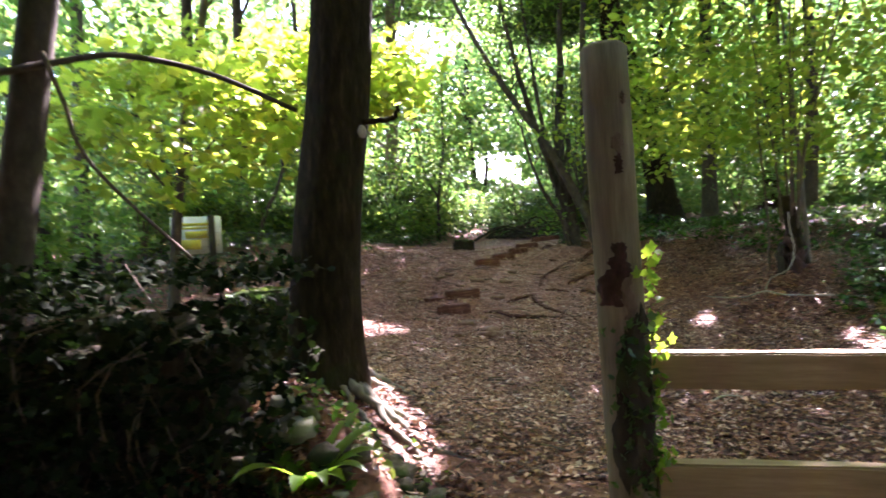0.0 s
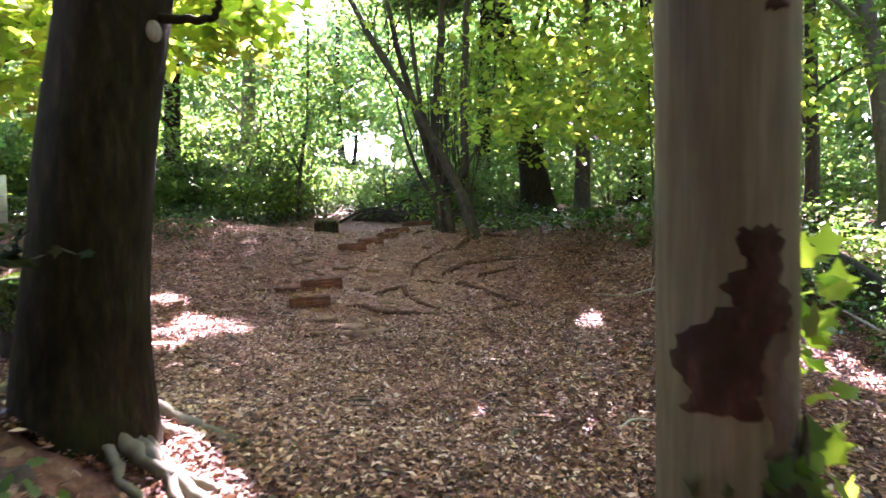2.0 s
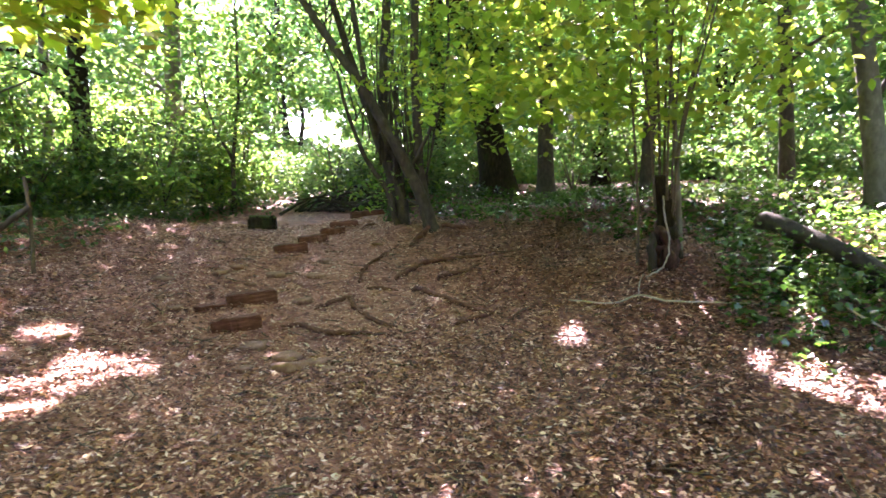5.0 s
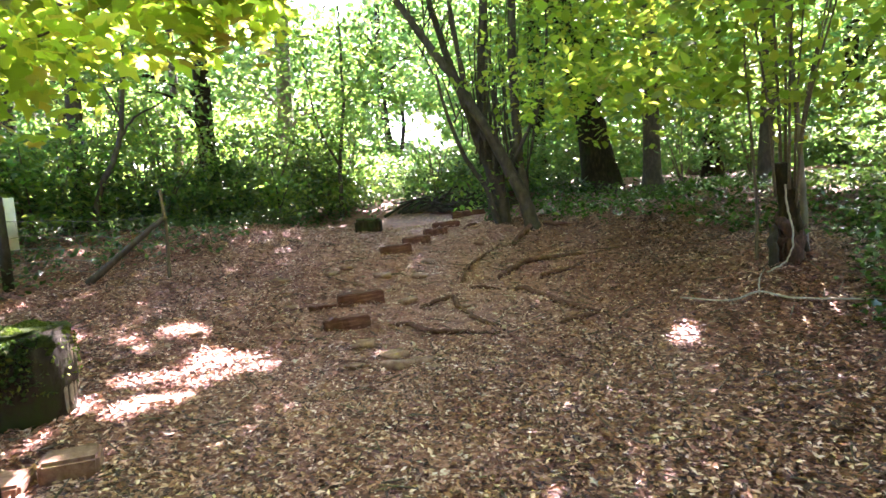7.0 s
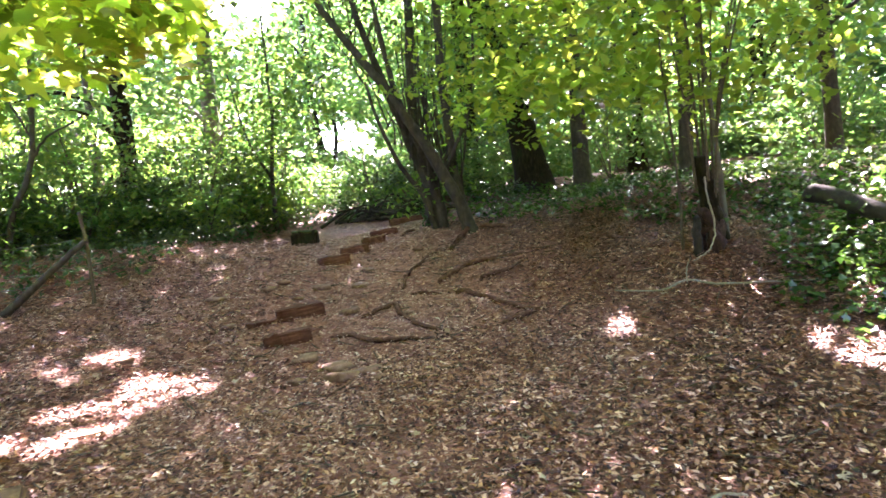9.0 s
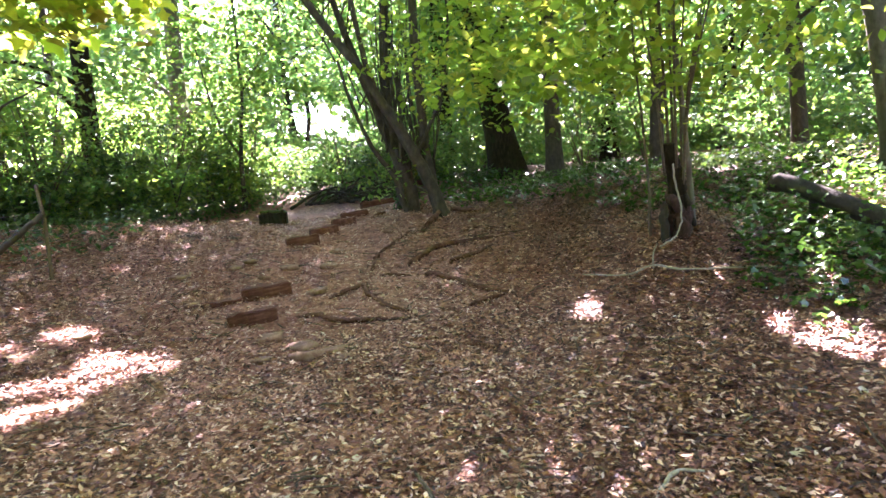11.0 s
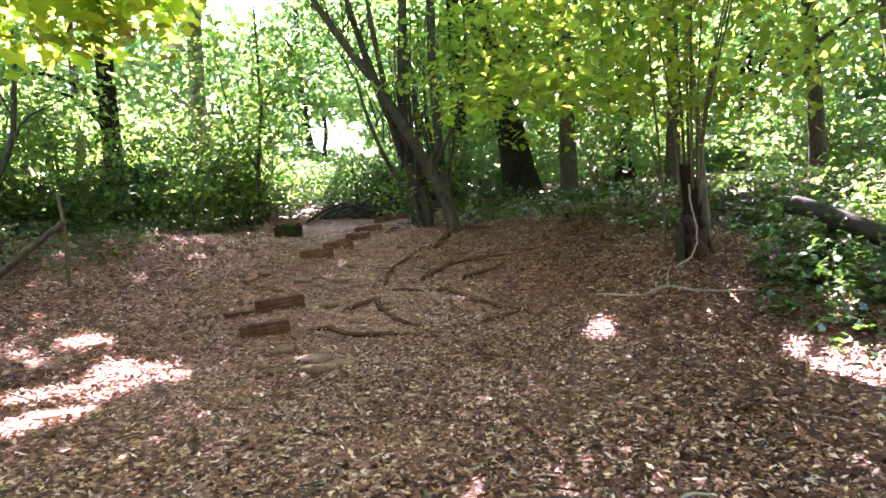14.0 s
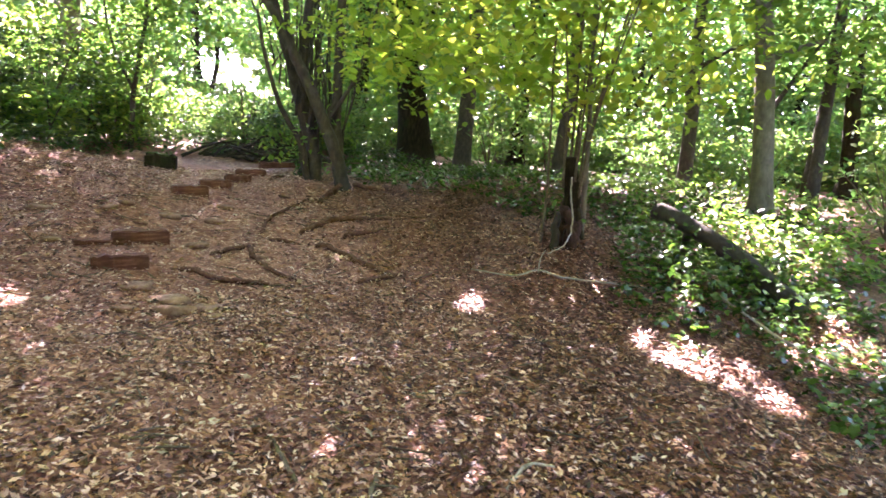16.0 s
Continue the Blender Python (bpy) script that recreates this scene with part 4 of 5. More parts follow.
def gate_post():
    x, y = 0.17, -0.53
    z = ground(x, y) - 0.1
    t = thing("gate_post", x, y, z, "tall weathered timber post with dark scar and climbing ivy", "post")
    h = 1.79 - z
    lean = lambda q: 0.03 - 0.045 * q / h
    bm = bmesh.new()
    steps = [h * k / 20 for k in range(20)] + [h - 0.012, h]
    rr = random.Random(3)
    tube(bm, [(lean(q), 0, q) for q in steps], [0.066 - 0.004 * (q / h) + rr.uniform(-0.001, 0.001) for q in steps[:-1]] + [0.05], 22, 0.014, rr)
    shaft = part("shaft", bm, POST_WOOD, t)
    q = random.Random(17)

    def scar(z0, z1, left, right, out, mat, label=""):
        """A hollowed patch on the post's face; left and right give its edges by height."""
        bm = bmesh.new()
        rows, rings = 16, []
        for j in range(rows + 1):
            v = j / rows
            zz = z0 + (z1 - z0) * v - z
            a0, a1 = left(v) + q.uniform(-0.1, 0.1), right(v) + q.uniform(-0.1, 0.1)
            ring = []
            for i in range(9):
                a = a0 + (a1 - a0) * i / 8
                inner = 0 < i < 8 and 0 < j < rows
                rad = 0.0635 + (out + q.uniform(-0.0015, 0.001) if inner else -0.002)
                ring.append(bm.verts.new((lean(zz) + rad * math.cos(a), rad * math.sin(a), zz + (0 if inner else q.uniform(-0.003, 0.003)))))
            rings.append(ring)
        for r0, r1 in zip(rings, rings[1:]):
            for i in range(8):
                bm.faces.new((r0[i], r0[i + 1], r1[i + 1], r1[i]))
        part("scar", bm, mat, shaft, label)

    scar(1.085, 1.19, lambda v: -2.8 + 0.12 * math.sin(9 * v) + 0.6 * max(0, v - 0.7) / 0.3, lambda v: -1.5 - 0.12 * math.sin(7 * v), 0.003, SCAR, "dark rotten scar")
    scar(1.16, 1.255, lambda v: -2.2 + 0.3 * v + 0.12 * math.sin(11 * v), lambda v: -1.2 - 0.2 * max(0, v - 0.7) / 0.3 + 0.08 * math.sin(8 * v), 0.004, SCAR, "dark rotten scar")
    scar(1.05, 1.18, lambda v: -1.62 + 0.1 * math.sin(9 * v), lambda v: -1.1 + 0.1 * math.sin(6 * v), 0.0025, KNOT)
    scar(1.435, 1.49, lambda v: -1.5 - 0.1 * math.sin(3.14 * v), lambda v: -1.3 + 0.12 * math.sin(3.14 * v), 0.001, SCAR)
    scar(1.49, 1.545, lambda v: -1.48 - 0.16 * math.sin(3.14 * v), lambda v: -1.25 + 0.14 * math.sin(3.14 * v), 0.0006, KNOT)
    scar(1.62, 1.65, lambda v: -1.0 - 0.1 * math.sin(3.14 * v), lambda v: -0.95 + 0.1 * math.sin(3.14 * v), 0.0008, KNOT)
    part("moss", curved_patch(0.0645, -2.3, 0.2, 0.62 - z, 1.0 - z, 0.004, random.Random(7), 0.5, lean), DARK_BARK, shaft, "dark mossy stain")
    part("moss", curved_patch(0.0645, -1.75, 0.1, 0.85 - z, 1.08 - z, 0.006, random.Random(27), 0.5, lean), DARK_BARK, shaft, "dark mossy stain")
    part("moss", curved_patch(0.0645, -2.5, -1.2, 0.6 - z, 0.8 - z, 0.006, random.Random(37), 0.6, lean), DARK_BARK, shaft, "dark mossy stain")
    rng = np.random.default_rng(4)
    n = 190
    zz = rng.uniform(0.3, 1.24 - z, n)
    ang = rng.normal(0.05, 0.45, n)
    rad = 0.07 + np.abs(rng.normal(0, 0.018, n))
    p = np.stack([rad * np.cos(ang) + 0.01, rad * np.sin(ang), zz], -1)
    # right side of the post: lit look carried by the brighter leaf colour
    linked("ivy", leaf_mesh("ivy", p, rng.uniform(0.022, 0.042, n), LOBED, rng, 0.45, 1.1), IVY_LIT, t, "ivy in a sunlit green")
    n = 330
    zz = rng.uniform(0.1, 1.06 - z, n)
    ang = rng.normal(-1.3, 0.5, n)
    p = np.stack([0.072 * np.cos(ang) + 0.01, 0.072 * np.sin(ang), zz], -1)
    # front of the post: shaded look carried by the darker leaf colour
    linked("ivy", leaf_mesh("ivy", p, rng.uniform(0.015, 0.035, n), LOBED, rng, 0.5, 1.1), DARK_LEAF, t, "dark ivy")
    limb("ivy_stem", [(0.09, 0, 0.1), (0.088, -0.01, 0.5), (0.075, -0.02, 0.9), (0.07, 0, 1.3)], 0.006, 0.003, TWIG, t, sides=5)
    x2 = 2.75
    z2 = ground(x2, y) - 0.1
    t2 = thing("fence_post", x2, y, z2, "short weathered timber fence post", "post")
    bm = bmesh.new()
    tube(bm, [(0, 0, 0), (0, 0, 0.6), (0, 0, 1.1 - z2), (0, 0, 1.12 - z2)], [0.06, 0.06, 0.058, 0.04], 14, 0.02, random.Random(6))
    part("shaft", bm, POST_WOOD, t2)
    for top, k in ((0.945, 1), (0.64, 2)):
        bm = bmesh.new()
        timber(bm, 2.46, 0.05, 0.1, random.Random(k), 0.002, 14)
        r = part("fence_rail", bm, RAIL_WOOD, soft=False)
        r.matrix_world = pose(1.465, y + 0.03, top - 0.05 - 0.03, 0, 1.6, 0)
        tagged(r, "sawn timber fence rail fixed to the post", "rail", "fence rails")


gate_post()


def stone_wall():
    t = thing("stone_wall", -1.9, 0.4, 0, "tumbled dry stone wall, dark and overgrown with ivy", "wall")
    rr = random.Random(9)
    for row in range(6):
        x = -0.98 - 0.09 * row + rr.uniform(-0.05, 0.05)
        while x > -4.4:
            w = rr.uniform(0.13, 0.3)
            for dy in (-0.13, 0.15):
                if row == 5 and rr.random() < 0.4:
                    continue
                bm = bmesh.new()
                rock(bm, x - w / 2 + 1.9, 0.04 + dy + rr.uniform(-0.05, 0.05) + 0.03 * (x + 0.6), 0.2 + row * 0.145 + rr.uniform(-0.03, 0.03), w, 0.3, rr.uniform(0.13, 0.18), rr.uniform(-15, 15), rr, 0.17)
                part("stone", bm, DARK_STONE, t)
            x -= w * 0.95
    rng = np.random.default_rng(14)
    n = 6200
    px_, pz = rng.uniform(-4.4, -0.85, n), rng.uniform(-0.1, 1.3, n)
    front = 0.42 - 0.3 - 0.25 * np.clip(1.2 - pz, 0, 1.2) + rng.normal(0, 0.05, n)
    keep = (pz < 1.14 + 0.06 * np.sin(px_ * 5) + 0.05 * np.sin(px_ * 13)) & (px_ < -0.9 - 0.08 * pz + 0.07 * np.sin(pz * 9))
    p = np.stack([px_ + 1.9, front - 0.4, pz], -1)[keep]
    linked("ivy", leaf_mesh("ivy", p, rng.uniform(0.035, 0.085, len(p)), LOBED, rng, 0.7, 0.9), WALL_IVY, t, "dense ivy, darkened as if in shade")
    n = 1500
    p = np.stack([rng.uniform(-4.4, -1.1, n) + 1.9, rng.normal(0.05, 0.2, n), 1.14 + np.abs(rng.normal(0, 0.05, n))], -1)
    linked("ivy", leaf_mesh("ivy", p, rng.uniform(0.035, 0.08, n), LOBED, rng, 0.6), WALL_IVY, t, "dense ivy, darkened as if in shade")
    for k in range(26):
        x = rr.uniform(-2.2, 0.55)
        limb("bramble", [(x, -0.35, rr.uniform(-0.1, 0.5)), (x + rr.uniform(-0.3, 0.3), -0.45, rr.uniform(0.3, 0.9)), (x + rr.uniform(-0.5, 0.5), -0.2, rr.uniform(0.8, 1.25))],
             0.006, 0.003, TWIG, t, sides=5, steps=4)


stone_wall()


def loose_stone(x, y, z, s, mat, rr, label, flat=0.7, group="fallen stones"):
    bm = bmesh.new()
    rock(bm, 0, 0, 0, s * 1.3, s, s * flat, rr.uniform(0, 180), rr, 0.26 if flat > 0.5 else 0.14)
    ob = part("stone", bm, mat)
    ob.location = (x, y, z)
    return tagged(ob, label, "stone", group)


rr = random.Random(10)
for k in range(44):
    x, y = rr.uniform(-1.3, -0.45), rr.uniform(-0.2, 0.75)
    s = rr.uniform(0.04, 0.14)
    if x > -0.62 and s > 0.13:
        s *= 0.6
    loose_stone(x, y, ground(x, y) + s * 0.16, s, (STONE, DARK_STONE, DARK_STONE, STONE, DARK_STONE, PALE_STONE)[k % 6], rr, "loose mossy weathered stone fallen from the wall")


def strap_fern(x, y, z, n, size, seed, label, mat):
    t = thing("fern", x, y, z, label, "fern", "ferns by the wall")
    r = random.Random(seed)
    for k in range(n):
        a, ln, w = r.uniform(0, 6.28), size * r.uniform(0.6, 1.1), size * 0.085
        bm = bmesh.new()
        last = None
        for i in range(9):
            s = i / 8
            d = ln * (s - 0.15 * s * s)
            h = ln * (1.15 * s - 0.8 * s * s)
            ww = w * math.sin(math.pi * (0.12 + 0.86 * s)) * (1 + 0.1 * math.sin(9 * s + k))
            c, sn = math.cos(a), math.sin(a)
            row = [bm.verts.new((d * c - q * ww * sn, d * sn + q * ww * c, h - abs(q) * -0.25 * ww)) for q in (-1, 0, 1)]
            if last:
                for q in (0, 1):
                    bm.faces.new((last[q], last[q + 1], row[q + 1], row[q]))
            last = row
        part("frond", bm, mat, t)


strap_fern(-0.93, 0.0, ground(-0.93, 0.0) + 0.06, 12, 0.4, 1, "bright green strap-leaved fern among fallen stones", IVY_LIT)
strap_fern(-1.15, -0.12, ground(-1.15, -0.12), 9, 0.34, 2, "green strap-leaved fern below the wall", GREEN_LEAF)
strap_fern(-1.6, -0.2, ground(-1.6, -0.2), 12, 0.4, 3, "dark green fern below the wall", DARK_LEAF)
strap_fern(-2.2, -0.25, ground(-2.2, -0.25), 12, 0.42, 4, "dark green fern below the wall", DARK_LEAF)
strap_fern(0.95, 0.2, ground(0.95, 0.2), 7, 0.22, 5, "small bright green fern beneath the rails", IVY_LIT)

# ---- timber steps up the slope ----
for x0, y0, x1, y1, h in [(-1.23, 5.81, -0.78, 5.9, 0.11), (-1.18, 6.38, -0.68, 6.46, 0.1), (-0.83, 7.83, -0.42, 7.93, 0.1), (-0.56, 8.35, -0.17, 8.42, 0.085),
                          (-0.27, 8.83, 0.08, 8.9, 0.08), (-0.14, 9.24, 0.29, 9.27, 0.07), (0.2, 10.6, 0.8, 10.75, 0.06)]:
    r = random.Random(int(y0 * 100))
    bm = bmesh.new()
    timber(bm, math.hypot(x1 - x0, y1 - y0), 0.11, h + 0.08, r, 0.006)
    ob = part("step_timber", bm, STEP_WOOD, soft=False)
    xm, ym = (x0 + x1) / 2, (y0 + y1) / 2 + 0.05
    ob.matrix_world = pose(xm, ym, ground(xm, ym - 0.08) + h / 2 - 0.01, 0, r.uniform(-4.0, -1.5), math.degrees(math.atan2(y1 - y0, x1 - x0)) + 4)
    tagged(ob, "worn reddish-brown timber step set into the slope", "step", "timber steps")
bm = bmesh.new()
timber(bm, 0.32, 0.1, 0.05, random.Random(2), 0.008)
ob = part("board", bm, STEP_WOOD, soft=False)
ob.matrix_world = pose(-1.32, 6.35, ground(-1.32, 6.35) + 0.015, 0, 0, 22)
tagged(ob, "broken timber board lying beside a step", "board")

# squared mossy block at the edge of the undergrowth
blk = thing("timber_block", -1.12, 9.3, ground(-1.12, 9.3), "squared dark timber block with mossy top", "block")
bm = bmesh.new()
timber(bm, 0.38, 0.3, 0.22, random.Random(4), 0.014)
o = part("body", bm, BARK, blk, soft=False)
o.location.z = 0.1
bm = bmesh.new()
rock(bm, 0, 0, 0.205, 0.37, 0.29, 0.03, 0, random.Random(5), 0.2)
part("moss", bm, MOSS, blk, "green moss")

# flat stones in the path
rr = random.Random(15)
for x, y, s in [(-0.8, 5.5, 0.17), (-0.5, 5.25, 0.2), (-0.45, 5.02, 0.22), (-0.24, 5.03, 0.16), (-0.82, 5.05, 0.12), (-0.42, 6.5, 0.16), (-1.9, 6.9, 0.14), (-1.35, 7.1, 0.13), (-1.2, 7.3, 0.15),
                (-0.75, 7.2, 0.16), (-0.3, 7.15, 0.14), (-0.15, 4.8, 0.1), (-1.65, 6.3, 0.12), (-2.35, 5.5, 0.13), (-0.9, 4.4, 0.1), (0.2, 6.3, 0.1), (-1.0, 6.9, 0.1), (-0.2, 7.7, 0.12), (0.5, 8.3, 0.1)]:
    loose_stone(x, y, ground(x, y) + 0.01, s, SLAB, rr, "flat reddish stone bedded in the path", 0.36, "path stones")
for x, y, w, d, h, turn in [(-1.97, 2.98, 0.27, 0.2, 0.16, 24), (-2.24, 2.84, 0.24, 0.22, 0.13, 16), (-2.05, 4.05, 0.24, 0.1, 0.07, 18)]:
    bm = bmesh.new()
    timber(bm, w, d, h, random.Random(int(w * 100)), 0.004, 2)
    ob = part("stone_block", bm, SLAB, soft=False)
    ob.matrix_world = pose(x, y, ground(x, y) + h / 2 - 0.03, 2, 3, turn)
    tagged(ob, "reddish squared stone block lying in leaf litter", "stone", "squared stones")

# mossy stump by the edge of the clearing
st = thing("mossy_stump", -2.78, 3.78, ground(-2.78, 3.78) - 0.05, "rotten sawn tree stump topped with green moss", "stump")
bm = bmesh.new()
tube(bm, [(0, 0, 0), (0.02, 0, 0.12), (0.03, 0, 0.3), (0.02, 0, 0.5), (0.0, 0, 0.58), (0, 0, 0.6)], [0.25, 0.28, 0.31, 0.32, 0.3, 0.24], 30, 0.075, random.Random(5))
wood = part("wood", bm, DARK_BARK, st)
for k, (a0, a1) in enumerate(((-0.2, -0.1), (-0.06, 0.08), (0.1, 0.2), (0.24, 0.42))):
    part("bare_wood", curved_patch(0.335, a0, a1, 0.1 + 0.04 * k, 0.56 - 0.03 * k, 0.006, random.Random(8 + k), 0.2), PALE_TWIG, wood, "pale bare split wood")
bm = bmesh.new()
rock(bm, -0.03, 0, 0.56, 0.6, 0.56, 0.16, 20, random.Random(9), 0.22)
part("moss", bm, MOSS, st, "bright green moss cap")
mr = np.random.default_rng(16)
k = 3600
ra, aa = 0.36 * np.sqrt(mr.uniform(0, 1, k)), mr.uniform(0, 6.28, k)
mp = np.stack([ra * np.cos(aa), ra * np.sin(aa), 0.64 - 0.55 * np.clip(ra - 0.2, 0, 1) + 0.02 * np.sin(aa * 5) - 0.3 * (ra > 0.31) * mr.uniform(0, 1, k) ** 1.5], -1)
linked("moss", leaf_mesh("moss", mp, mr.uniform(0.02, 0.045, k), LITTLE, mr, 0.8), MOSS_TUFT, st, "green moss tufts")
rng = np.random.default_rng(6)
n = 900
a = rng.uniform(-2.8, -0.35, n)
p = np.stack([0.34 * np.cos(a), 0.34 * np.sin(a), 0.24 + 0.38 * rng.uniform(0, 1, n) ** 0.7], -1)
linked("ivy", leaf_mesh("ivy", p, rng.uniform(0.02, 0.05, n), LOBED, rng, 0.6, 0.9), DARK_LEAF, st, "dark ivy")


# ---- surface roots ----
def surface_root(points, r, label="bare worn tree root across the path", mat=None):
    line = [(x, y, ground(x, y) + dz) for x, y, dz in points]
    bm = bmesh.new()
    pts = bend(line, 6)
    rr = random.Random(int(points[0][0] * 1000))
    pts = [p + Vector((rr.uniform(-1, 1), rr.uniform(-1, 1), rr.uniform(-0.5, 0.5))) * r * 0.5 for p in pts]
    n = len(pts)
    r *= 0.85 if mat is None else 1
    tube(bm, pts, [r * (0.55 + 0.45 * math.sin(math.pi * min(1, (i + 2) / (n + 1)))) * rr.uniform(0.85, 1.15) for i in range(n)], 8, 0.08, rr)
    o = part("tree_root", bm, mat or ROOT)
    return tagged(o, label, "root", "surface roots")


for pts, r in [([(0.62, 7.1, -0.02), (0.72, 7.2, 0.02), (0.97, 7.42, 0.03), (1.3, 7.46, 0.03), (1.82, 7.3, 0.0), (2.2, 7.4, -0.04)], 0.045),
               ([(0.75, 6.65, -0.02), (0.82, 6.6, 0.04), (1.03, 6.35, 0.02), (1.21, 6.1, 0.02), (1.49, 5.84, 0.0), (1.7, 5.8, -0.03)], 0.038),
               ([(-0.3, 6.3, -0.02), (-0.22, 6.35, 0.02), (0.06, 6.54, 0.025), (0.1, 6.35, 0.03), (0.17, 6.18, 0.02), (0.36, 5.72, 0.02), (0.6, 5.55, -0.02)], 0.032),
               ([(-0.62, 5.98, -0.02), (-0.4, 5.9, 0.02), (-0.19, 5.7, 0.02), (0.0, 5.61, 0.02), (0.29, 5.5, 0.0), (0.5, 5.45, -0.02)], 0.034),
               ([(0.2, 6.95, -0.02), (0.22, 7.07, 0.02), (0.31, 7.45, 0.03), (0.56, 7.84, 0.02), (0.8, 8.2, 0.0)], 0.03),
               ([(1.05, 5.64, -0.02), (1.14, 5.69, 0.02), (1.36, 5.77, 0.02), (1.6, 5.9, -0.02)], 0.03),
               ([(1.1, 6.9, -0.02), (1.16, 6.96, 0.02), (1.46, 6.95, 0.03), (1.72, 7.15, 0.0)], 0.03),
               ([(0.28, 6.82, -0.01), (0.45, 6.76, 0.02), (0.66, 6.72, -0.02)], 0.025),
               ([(0.3, 9.0, -0.01), (0.45, 9.15, 0.03), (0.6, 9.3, 0.0)], 0.03),
               ([(1.3, 8.7, 0.1), (1.15, 8.45, 0.04), (1.0, 8.2, 0.0), (0.9, 8.0, -0.02)], 0.05),
               ([(1.5, 8.75, 0.08), (1.75, 8.55, 0.02), (2.1, 8.5, -0.02)], 0.045)]:
    surface_root(pts, r)

# ---- fallen branches and logs ----
for pts, r, mat, lab in [([(2.2, 5.58, 0.05), (2.5, 5.25, 0.06), (2.74, 5.2, 0.08), (2.9, 5.0, 0.06), (3.2, 4.75, 0.07), (3.6, 4.6, 0.06)], 0.01, PALE_TWIG, "long pale dead branch lying on leaf litter"),
                         ([(2.74, 5.2, 0.05), (2.85, 5.4, 0.05), (2.95, 5.5, 0.06)], 0.007, PALE_TWIG, "short pale dead branch on leaf litter"),
                         ([(4.2, 3.2, 0.08), (4.0, 3.6, 0.12), (3.9, 4.1, 0.2)], 0.012, PALE_TWIG, "pale dead stick among ivy"),
                         ([(0.9, 0.5, 0.05), (1.1, 0.2, 0.25), (1.2, -0.1, 0.4)], 0.009, PALE_TWIG, "pale bare stick leaning by the rails"),
                         ([(1.5, 0.4, 0.05), (1.42, 0.1, 0.2), (1.3, -0.2, 0.45)], 0.01, PALE_TWIG, "pale bare stick leaning by the rails"),
                         ([(1.2, 2.35, 0.02), (1.38, 2.5, 0.03), (1.5, 2.45, 0.03)], 0.01, PALE_TWIG, "pale curved stick on leaf litter"),
                         ([(0.55, 2.3, 0.02), (0.65, 2.55, 0.02), (0.7, 2.75, 0.02)], 0.013, TWIG, "short brown stick on leaf litter"),
                         ([(0.3, 2.6, 0.02), (0.25, 2.8, 0.03), (0.2, 3.0, 0.02)], 0.012, TWIG, "short brown stick on leaf litter")]:
    o = surface_root(pts, r, lab, mat)
    o.name = "fallen_branch"
    tagged(o, category="branch", group="fallen branches")

lg = thing("fallen_log", 4.66, 4.1, ground(4.66, 4.1), "dark fallen log propped over ivy", "log")
g0 = ground(4.66, 4.1)
limb("log", [(0.05, -0.1, 0.59 - g0 - 0.17), (0.0, 0.05, 0.59 - g0 - 0.1), (-0.18, 0.57, 0.81 - g0), (-0.48, 1.13, 1.08 - g0), (-0.56, 1.28, 1.12 - g0)], 0.105, 0.075, DARK_BARK, lg, sides=12, flute=0.1, wobble=0.008)
rng = np.random.default_rng(91)
n = 190
q = rng.uniform(0, 1, n)
lp = np.stack([0.0 - 0.56 * q + rng.normal(0, 0.09, n), 0.05 + 1.23 * q + rng.normal(0, 0.06, n), 0.5 - g0 + 0.6 * q + np.abs(rng.normal(0.05, 0.05, n))], -1)
linked("ivy", leaf_mesh("ivy", lp, rng.uniform(0.04, 0.08, n), LOBED, rng, 0.6), IVY_LEAF, lg, "glossy ivy leaves")
limb("prop", [(-0.35, 0.95, 0.95 - g0), (-0.25, 1.1, 0.5), (-0.2, 1.15, 0.05)], 0.04, 0.05, DARK_BARK, lg, sides=8)
dg = thing("leaning_pole", -3.92, 6.66, ground(-3.92, 6.66), "dark leaning pole at the edge of the undergrowth", "pole")
gz = ground(-3.92, 6.66)
limb("pole", [(-0.05, 0, 0.02), (0.35, 0.12, 0.36), (0.75, 0.26, 1.48 - gz)], 0.045, 0.03, BARK_SMOOTH, dg, sides=9, wobble=0.006)
limb("stake", [(0.72, 0.3, -0.1), (0.74, 0.31, 0.6), (0.71, 0.32, 1.8 - gz)], 0.022, 0.018, TWIG, dg, sides=8)


